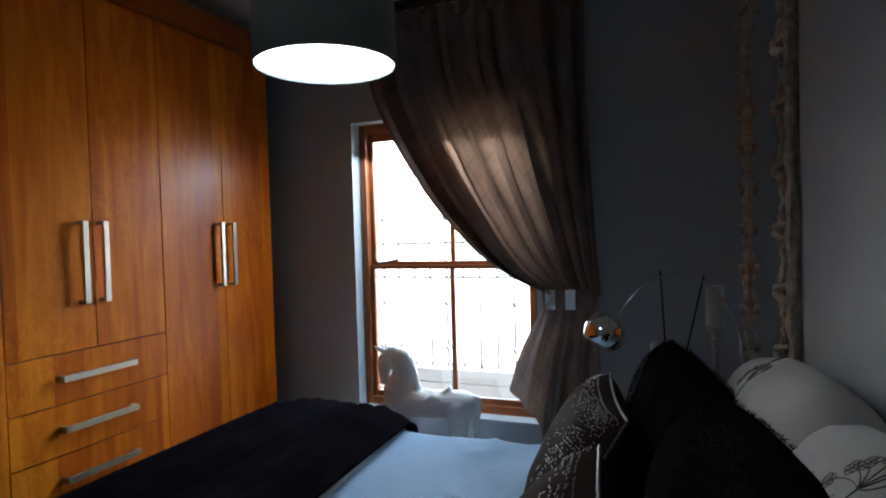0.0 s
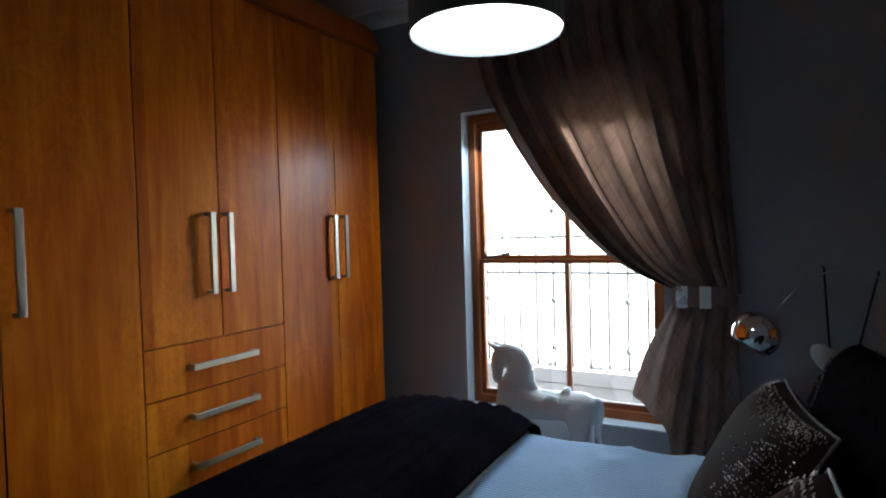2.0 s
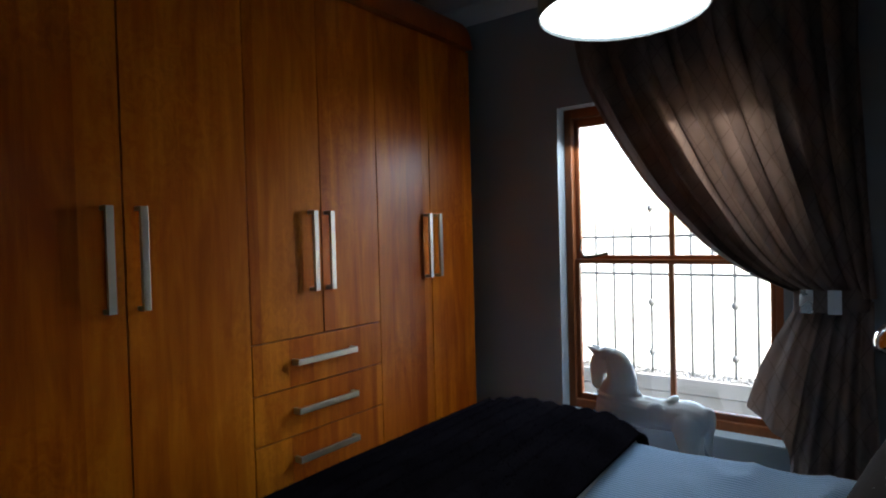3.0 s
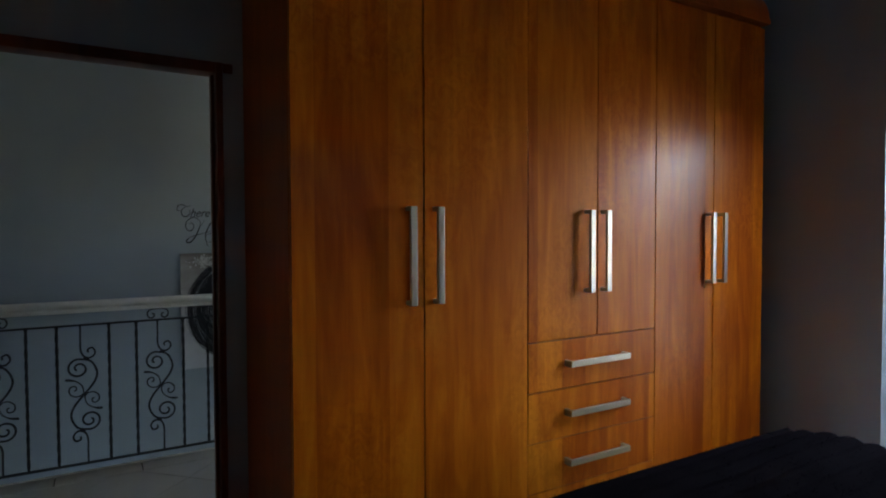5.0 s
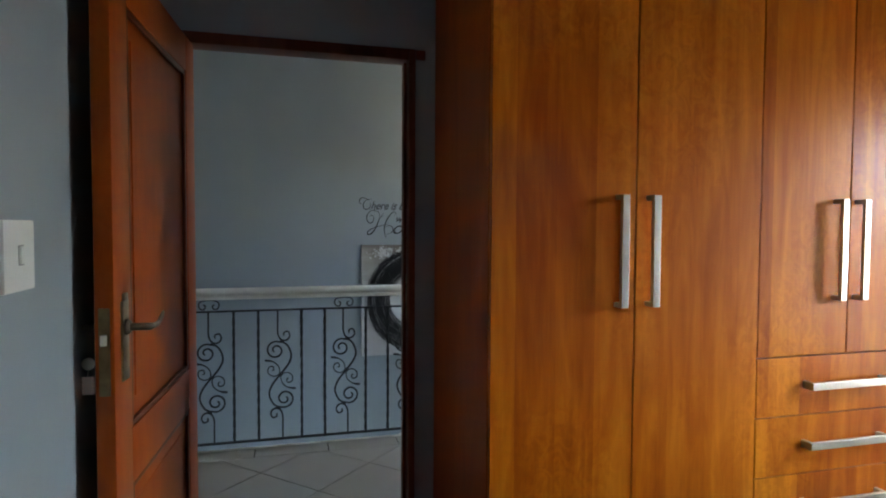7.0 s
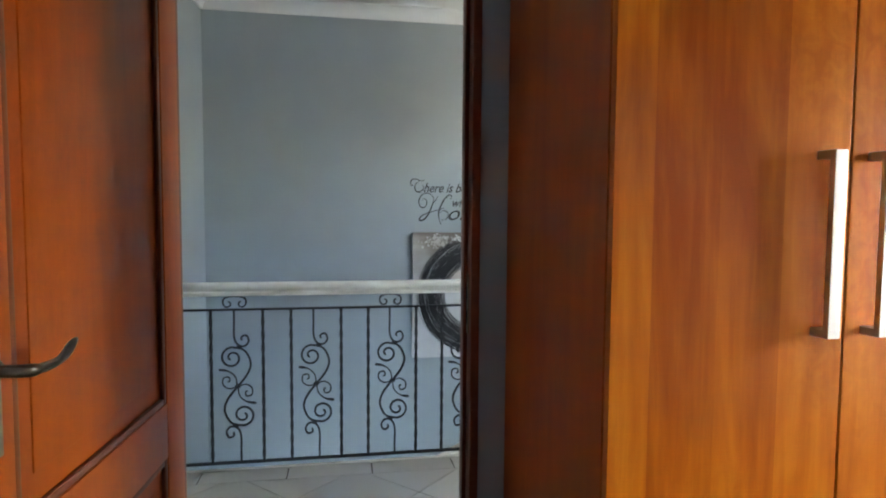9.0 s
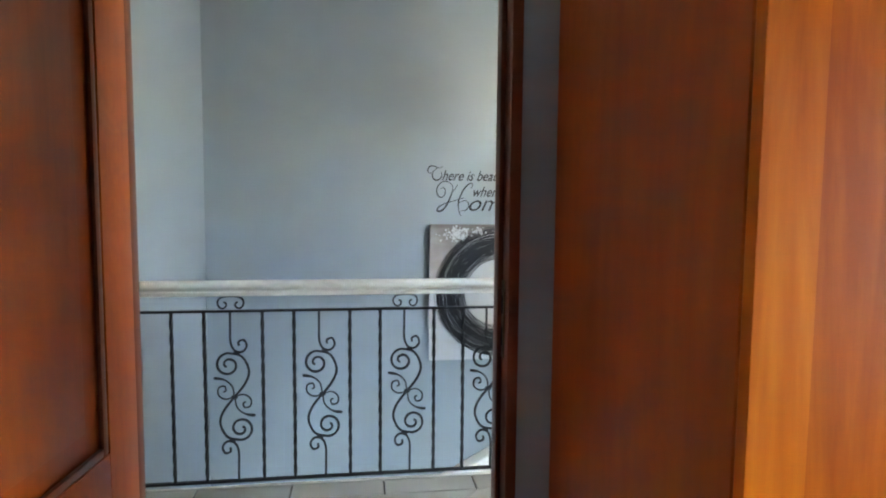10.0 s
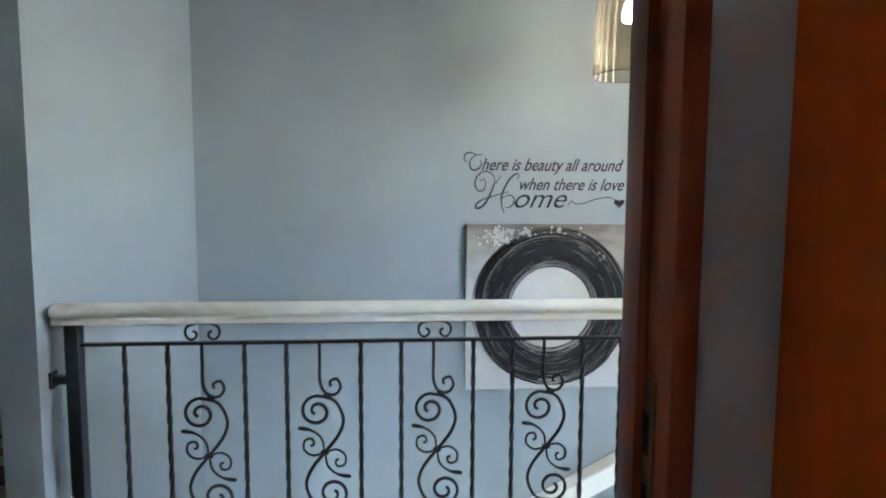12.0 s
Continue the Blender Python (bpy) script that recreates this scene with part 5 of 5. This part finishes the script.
def stair_rail():
    s = thing("stair_rail", (-5.55, 1.0, -0.4), "cream painted sloping stair capping along the wall", "stair rail")
    a, b = (-5.56, -1.0 + 0.16, -1.33), (-5.56, 2.6, 0.50)
    prof = [(-0.05, -0.11), (0.05, -0.11), (0.05, -0.02), (0.06, -0.015), (0.06, 0.0), (0.05, 0.008), (-0.05, 0.008)]
    part("capping", extrude_profile(bmesh.new(), prof, a, b), CREAM, s, "", True)
    for i in range(9):
        y = -0.7 + 0.36 * i
        z = -1.33 + (y + 0.84) * (1.83 / 3.44)
        part("bracket", boxes((FAR, -5.60, y - 0.012, y + 0.012, z - 0.08, z - 0.05)), CREAM, s)


stair_rail()


# ---- landing wall: lettering, picture, pendant ----
def letters(body, size, y0, y1, z, shear, parent, thin=0.0):
    """Raised letters on the stairwell wall, set between two ends."""
    cu = bpy.data.curves.new("lettering", "FONT")
    cu.body, cu.size, cu.shear, cu.extrude, cu.offset = body, size, shear, 0.0012, thin
    tmp = new("lettering_source", cu)
    bpy.context.view_layer.update()
    me = bpy.data.meshes.new_from_object(tmp)
    bpy.data.objects.remove(tmp)
    xs = [v.co.x for v in me.vertices]
    k = (y1 - y0) / (max(xs) - min(xs))
    me.transform(Matrix.Translation((FAR + 0.002, y0 - min(xs) * k, z)) @ Matrix(((0, 0, 1), (1, 0, 0), (0, 1, 0))).to_4x4() @ Matrix.Diagonal((k, 1, 1, 1)))
    whole = bmesh.new()
    whole.from_mesh(me)
    bpy.data.meshes.remove(me)
    left = set(whole.verts)
    while left:
        island, stack = set(), [left.pop()]
        while stack:
            v = stack.pop()
            island.add(v)
            for e in v.link_edges:
                o = e.other_vert(v)
                if o in left:
                    left.discard(o)
                    stack.append(o)
        bm, twin = bmesh.new(), {}
        for v in sorted(island, key=lambda q: q.index):
            twin[v] = bm.verts.new(v.co)
        for f in whole.faces:
            if f.verts[0] in island:
                bm.faces.new([twin[v] for v in f.verts])
        part("letter", bm, VINYL, parent)
    whole.free()


def decal():
    d = thing("wall_lettering", (FAR, 1.0, 1.5), "black script wall lettering about home and love", "lettering")
    letters("here is beauty all around", 0.098, 0.682, 1.496, 1.560, 0.42, d, 0.0006)
    letters("when there is love", 0.096, 0.902, 1.502, 1.452, 0.42, d, 0.0006)
    letters("ome", 0.160, 0.872, 1.172, 1.353, 0.42, d, -0.0006)

    def stroke(name, points, thin, thick):
        """A pen stroke: thin at its ends, swelling between."""
        bm = bmesh.new()
        n = 12 * len(points)
        line = [along([(0, y, z) for y, z in points], i / n) for i in range(n + 1)]
        tube(bm, [Vector((FAR + 0.0022, p.y, p.z - 0.011)) for p in line], [thin + (thick - thin) * math.sin(math.pi * i / n) ** 2 for i in range(n + 1)], 6)
        for v in bm.verts:
            v.co.x = FAR + 0.0022 + (v.co.x - FAR - 0.0022) * 0.3
        part(name, bm, VINYL, d)

    # swash capital T
    stroke("capital_stroke", [(0.606, 1.622), (0.590, 1.618), (0.584, 1.640), (0.598, 1.664), (0.628, 1.666), (0.660, 1.654), (0.690, 1.662)], 0.0020, 0.0038)
    stroke("capital_stroke", [(0.652, 1.656), (0.622, 1.630), (0.616, 1.596), (0.634, 1.572), (0.664, 1.578), (0.682, 1.606), (0.672, 1.626)], 0.0020, 0.0046)
    # swash capital H
    stroke("capital_stroke", [(0.674, 1.512), (0.692, 1.522), (0.706, 1.500), (0.696, 1.464), (0.668, 1.456), (0.648, 1.484), (0.652, 1.526), (0.684, 1.560), (0.726, 1.560), (0.756, 1.530), (0.752, 1.494)], 0.0022, 0.0040)
    stroke("capital_stroke", [(0.790, 1.540), (0.770, 1.508), (0.752, 1.490), (0.742, 1.460), (0.712, 1.398), (0.680, 1.364), (0.652, 1.362), (0.658, 1.386), (0.700, 1.412), (0.780, 1.436), (0.836, 1.452)], 0.0022, 0.0058)
    stroke("capital_stroke", [(0.886, 1.520), (0.894, 1.546), (0.872, 1.550), (0.834, 1.512), (0.800, 1.440), (0.796, 1.392), (0.806, 1.350), (0.814, 1.330)], 0.0022, 0.0056)
    stroke("capital_stroke", [(0.800, 1.418), (0.836, 1.434), (0.862, 1.424), (0.868, 1.392), (0.844, 1.366), (0.816, 1.364)], 0.0020, 0.0036)
    # long line to the heart
    stroke("flourish", [(1.176, 1.368), (1.196, 1.402), (1.222, 1.386), (1.270, 1.390), (1.336, 1.412), (1.404, 1.424), (1.446, 1.414), (1.466, 1.398)], 0.0018, 0.0030)
    bm = bmesh.new()
    ring = []
    for i in range(40):
        t = 2 * math.pi * i / 40
        ring.append((16 * math.sin(t) ** 3, 13 * math.cos(t) - 5 * math.cos(2 * t) - 2 * math.cos(3 * t) - math.cos(4 * t)))
    f = [bm.verts.new((FAR + 0.001, 1.476 + 0.0019 * a, 1.380 + 0.0017 * b)) for a, b in ring]
    g = [bm.verts.new((FAR + 0.003, v.co.y, v.co.z)) for v in f]
    for i in range(40):
        bm.faces.new((f[i], f[(i + 1) % 40], g[(i + 1) % 40], g[i]))
    bm.faces.new(g)
    part("heart", bm, VINYL, d, "small black heart")


decal()


def picture():
    y0, y1, z0, z1 = 0.598, 1.500, 0.318, 1.260
    p = thing("canvas_picture", (FAR, (y0 + y1) / 2, z0), "unframed canvas picture of a dark twig ring round white", "picture")
    fx = FAR + 0.036
    part("canvas", boxes((FAR + 0.001, fx, y0, y1, z0, z1), bevel=0.003), CANVAS, p, "grey and white painted canvas")
    cy, cz = 1.080, 0.790
    rnd = random.Random(3)
    bm = bmesh.new()
    ring = [bm.verts.new((fx + 0.0012, cy + 0.235 * math.cos(2 * math.pi * i / 48), cz + 0.235 * math.sin(2 * math.pi * i / 48))) for i in range(48)]
    bm.faces.new(ring)
    part("white_disc", bm, PAINT_WHITE, p, "white painted disc")
    bm = bmesh.new()
    inner = [bm.verts.new((fx + 0.002, cy + 0.275 * math.cos(2 * math.pi * i / 64), cz + 0.275 * math.sin(2 * math.pi * i / 64))) for i in range(64)]
    outer = [bm.verts.new((fx + 0.002, cy + 0.418 * math.cos(2 * math.pi * i / 64), cz + 0.418 * math.sin(2 * math.pi * i / 64))) for i in range(64)]
    for i in range(64):
        bm.faces.new((inner[i], inner[(i + 1) % 64], outer[(i + 1) % 64], outer[i]))
    part("dark_ring", bm, PAINT_BLACK, p, "black painted ring")
    dark, pale = bmesh.new(), bmesh.new()
    for k in range(420):
        r = rnd.triangular(0.225, 0.455, 0.36) if k % 7 else rnd.uniform(0.24, 0.41)
        a0 = rnd.uniform(0, 2 * math.pi)
        span = rnd.uniform(1.2, 4.5)
        oy, oz, e = rnd.gauss(0, 0.008), rnd.gauss(0, 0.008), rnd.uniform(-0.02, 0.02)
        n = int(14 * span / 1.5)
        path = [(fx + 0.003 + 0.004 * rnd.random(), cy + oy + (r + e * (i / n - 0.5)) * math.cos(a0 + span * i / n), cz + oz + (r + e * (i / n - 0.5)) * math.sin(a0 + span * i / n)) for i in range(n + 1)]
        path = [(fx + 0.003 + 0.003 * (k % 7) / 7 + (0.0025 if k % 7 == 0 else 0.0), y, z) for _, y, z in path]
        if k % 7 == 0:
            tube(pale, path, rnd.uniform(0.0005, 0.0011), 4)
        else:
            tube(dark, path, rnd.uniform(0.0012, 0.0030), 4)
    tagged(part("twig_wreath", dark, PAINT_BLACK, p, "black brushed twig strokes"), kind="stuff")
    tagged(part("pale_brushwork", pale, PAINT_WHITE, p, "thin white strokes"), kind="stuff")
    bm = bmesh.new()
    for cyb, czb, s, n in ((0.79, 1.195, 0.042, 120), (0.935, 1.215, 0.022, 30), (0.665, 1.165, 0.04, 7), (1.10, 1.23, 0.03, 8), (1.24, 1.20, 0.04, 8), (1.39, 1.09, 0.03, 6)):
        for _ in range(n):
            y, z = cyb + rnd.gauss(0, s), czb + rnd.gauss(0, s * 0.55)
            if not (y0 + 0.01 < y < y1 - 0.01 and z < z1 - 0.008):
                continue
            r = rnd.uniform(0.003, 0.009)
            a = rnd.random() * 3
            bm.faces.new([bm.verts.new((fx + 0.0075, y + r * (1 + 0.4 * math.sin(3 * q + a)) * math.cos(q), z + r * (1 + 0.4 * math.sin(3 * q + a)) * math.sin(q))) for q in [i * math.pi / 4 for i in range(8)]])
    tagged(part("blossom", bm, PAINT_WHITE, p, "white painted blossom"), kind="stuff")


picture()


def stair_pendant():
    c = (-5.0, 1.255, 1.960)
    l = thing("stair_pendant", c, "smoky ribbed glass pendant lamp, lit, above the stairwell", "lamp")
    bm = bmesh.new()
    seg, h = 120, 0.47
    rows = []
    for z, r in ((0.0, 0.148), (0.01, 0.149), (0.16, 0.147), (0.30, 0.143), (0.38, 0.130), (0.44, 0.09), (h, 0.035)):
        rows.append([bm.verts.new((c[0] + (r + 0.005 * math.cos(24 * a) * min(1, r / 0.1)) * math.cos(a), c[1] + (r + 0.005 * math.cos(24 * a) * min(1, r / 0.1)) * math.sin(a), c[2] + z)) for a in [2 * math.pi * k / seg for k in range(seg)]])
    for a, b in zip(rows, rows[1:]):
        for k in range(seg):
            bm.faces.new((a[k], a[(k + 1) % seg], b[(k + 1) % seg], b[k]))
    part("shade", bm, SMOKE, l, "smoky ribbed glass shade", "all").visible_shadow = False
    rim = [(c[0] + 0.151 * math.cos(a), c[1] + 0.151 * math.sin(a), c[2]) for a in [2 * math.pi * k / 64 for k in range(64)]]
    part("rim", tube(bmesh.new(), rim, 0.0022, 6, closed=True), IRON, l, "dark rim")
    part("bulb", lathe(bmesh.new(), (c[0], c[1], c[2] + 0.23), [(0.004, 0), (0.028, 0.012), (0.034, 0.04), (0.024, 0.08), (0.014, 0.10)], 24), BULB_GLOW, l, "lit warm bulb", "all")
    part("lampholder", lathe(bmesh.new(), (c[0], c[1], c[2] + 0.33), [(0.018, 0), (0.018, 0.06), (0.034, 0.09), (0.036, 0.11), (0.006, 0.13)], 24), IRON, l, "dark lampholder", True)
    part("cord", tube(bmesh.new(), [(c[0], c[1], c[2] + 0.455), (c[0], c[1], LCEIL)], 0.004), VINYL, l)


stair_pendant()


# ---- next room, seen past the stairwell wall ----
def lounge():
    t = thing("sideboard", (-6.4, -2.4, 0), "white low cabinet on dark feet in the next room", "cabinet")
    part("body", boxes((-6.75, -6.05, -2.95, -1.75, 0.34, 0.86), bevel=0.006), WHITE_WOOD, t, "white lacquered body", True)
    for x in (-6.68, -6.12):
        for y in (-2.88, -1.82):
            part("leg", boxes((x - 0.03, x + 0.03, y - 0.03, y + 0.03, 0.0, 0.34), bevel=0.004), DARK_WOOD, t, "dark wooden leg")
    s = thing("television", (-6.5, -2.35, 0.86), "large black television on the white cabinet", "television")
    part("screen", boxes((-6.52, -6.46, -3.0, -1.70, 0.93, 1.75), bevel=0.006), VINYL, s, "", True)
    part("stand", boxes((-6.58, -6.38, -2.6, -2.1, 0.86, 0.875), (-6.51, -6.47, -2.45, -2.25, 0.875, 0.935)), VINYL, s)
    r = thing("rug", (-5.6, -2.2, 0), "red, black and pale striped rug on the tiles", "rug")
    x, rnd = -6.02, random.Random(2)
    for i, m in enumerate((PALE_WOOL, BLACK_WOOL, PALE_WOOL, RED_WOOL, PALE_WOOL, BLACK_WOOL)):
        w = (0.16, 0.05, 0.14, 0.10, 0.12, 0.20)[i]
        part("stripe", boxes((x, x + w, -3.0, -1.25, 0.0005, 0.014), bevel=0.003), m, r, ("pale stripe", "black stripe", "pale stripe", "red stripe", "pale stripe", "black stripe")[i])
        x += w


lounge()


# ---- balcony outside the window ----
def balcony():
    FY = 4.08
    solo("parapet", boxes((-4.5, 2.5, FY - 0.08, FY + 0.12, -0.05, 0.225), (-4.5, 2.5, FY - 0.075, FY + 0.115, 0.229, 0.355), (-4.5, 2.5, FY - 0.08, FY + 0.12, 0.359, 0.455), bevel=0.004), DIMMED_PLASTER, "white plastered balcony parapet", "parapet", "structure")
    bm = bmesh.new()
    rnd = random.Random(8)
    for _ in range(1500):
        x, y, r = rnd.uniform(-3.2, 0.6), FY + rnd.uniform(-0.06, 0.10), rnd.uniform(0.004, 0.011)
        got = bmesh.ops.create_icosphere(bm, subdivisions=1, radius=r)
        for v in got["verts"]:
            v.co = Vector((x, y, 0.455 + r * 0.5)) + v.co * rnd.uniform(0.75, 1.2)
    solo("gravel", bm, GRAVEL, "grey gravel on the parapet", "gravel", "stuff")
    f = thing("balcony_railing", (-1.2, FY, 0.455), "thin pale iron balcony railing with ball knobs", "railing")
    for z in (1.36, 1.11):
        part("rail", boxes((-4.4, 2.4, FY - 0.008, FY + 0.008, z - 0.008, z + 0.008)), BAR_GREY, f)
    bm = tube(bmesh.new(), [(0, 0, 0.455), (0, 0, 1.635)], 0.0082, 6)
    bar = mesh_of("bar", bm, BAR_GREY, "all")
    bm = bmesh.new()
    lathe(bm, (0, 0, 0), [(0.002, -0.026), (0.017, -0.018), (0.023, 0.0), (0.017, 0.018), (0.002, 0.026)], 12)
    knob = mesh_of("knob", bm, BAR_GREY, "all")
    for k in range(-18, 32):
        x = -1.915 + 0.1265 * k
        child(new("bar", bar), f).location = (x, FY, 0)
        if k % 4 == 3:
            for z in (0.592, 0.922, 1.547):
                child(new("knob", knob), f).location = (x, FY, z)


balcony()


# ---- landing floor tiles ----
def clip_poly(poly, keep):
    out = []
    for i, p in enumerate(poly):
        q = poly[(i + 1) % len(poly)]
        a, b = keep(p), keep(q)
        if a >= 0:
            out.append(p)
        if a * b < 0:
            s = a / (a - b)
            out.append((p[0] + (q[0] - p[0]) * s, p[1] + (q[1] - p[1]) * s))
    return out


def tile_object(poly, parent):
    c = (sum(p[0] for p in poly) / len(poly), sum(p[1] for p in poly) / len(poly))
    area = 0.5 * abs(sum(p[0] * poly[(i + 1) % len(poly)][1] - poly[(i + 1) % len(poly)][0] * p[1] for i, p in enumerate(poly)))
    if area < 0.002:
        return
    bm = bmesh.new()
    size = math.sqrt(area)
    rings = []
    for inset, z in ((0.0, -0.008), (0.0, -0.0012), (0.0015, 0.0)):
        k = 1 - (inset + 0.0022) * 2 / size
        rings.append([bm.verts.new((c[0] + (p[0] - c[0]) * k, c[1] + (p[1] - c[1]) * k, z)) for p in poly])
    n = len(poly)
    for a, b in zip(rings, rings[1:]):
        for i in range(n):
            bm.faces.new((a[i], a[(i + 1) % n], b[(i + 1) % n], b[i]))
    bm.faces.new(rings[-1])
    part("tile", bm, TILE, parent)


def landing_tiles():
    base = bpy.data.objects["floor_landing"]
    s = 0.441
    h = s / math.sqrt(2)
    cx, cy = -4.125, -0.155
    for i in range(-12, 13):
        for j in range(-12, 13):
            x, y = cx + h * (i + j), cy + h * (i - j)
            poly = [(x, y), (x + h, y + h), (x + 2 * h, y), (x + h, y - h)]
            for keep in (lambda p: p[0] + 4.372, lambda p: OUT_W - p[0], lambda p: p[1] + 3.19, lambda p: 3.39 - p[1]):
                poly = clip_poly(poly, keep) if len(poly) > 2 else []
            if len(poly) > 2:
                tile_object(poly, base)
    y = -0.205 - 0.452 * 6
    while y < 3.0:
        tile_object([(EDGE + 0.004, max(y, -3.19)), (-4.374, max(y, -3.19)), (-4.374, y + 0.452), (EDGE + 0.004, y + 0.452)], base)
        y += 0.452
    solo("stair_nosing", boxes((EDGE - 0.02, EDGE, -0.955, 3.39, -0.22, 0.002), bevel=0.003), CREAM, "cream nosing along the landing edge", "nosing", "structure")


landing_tiles()
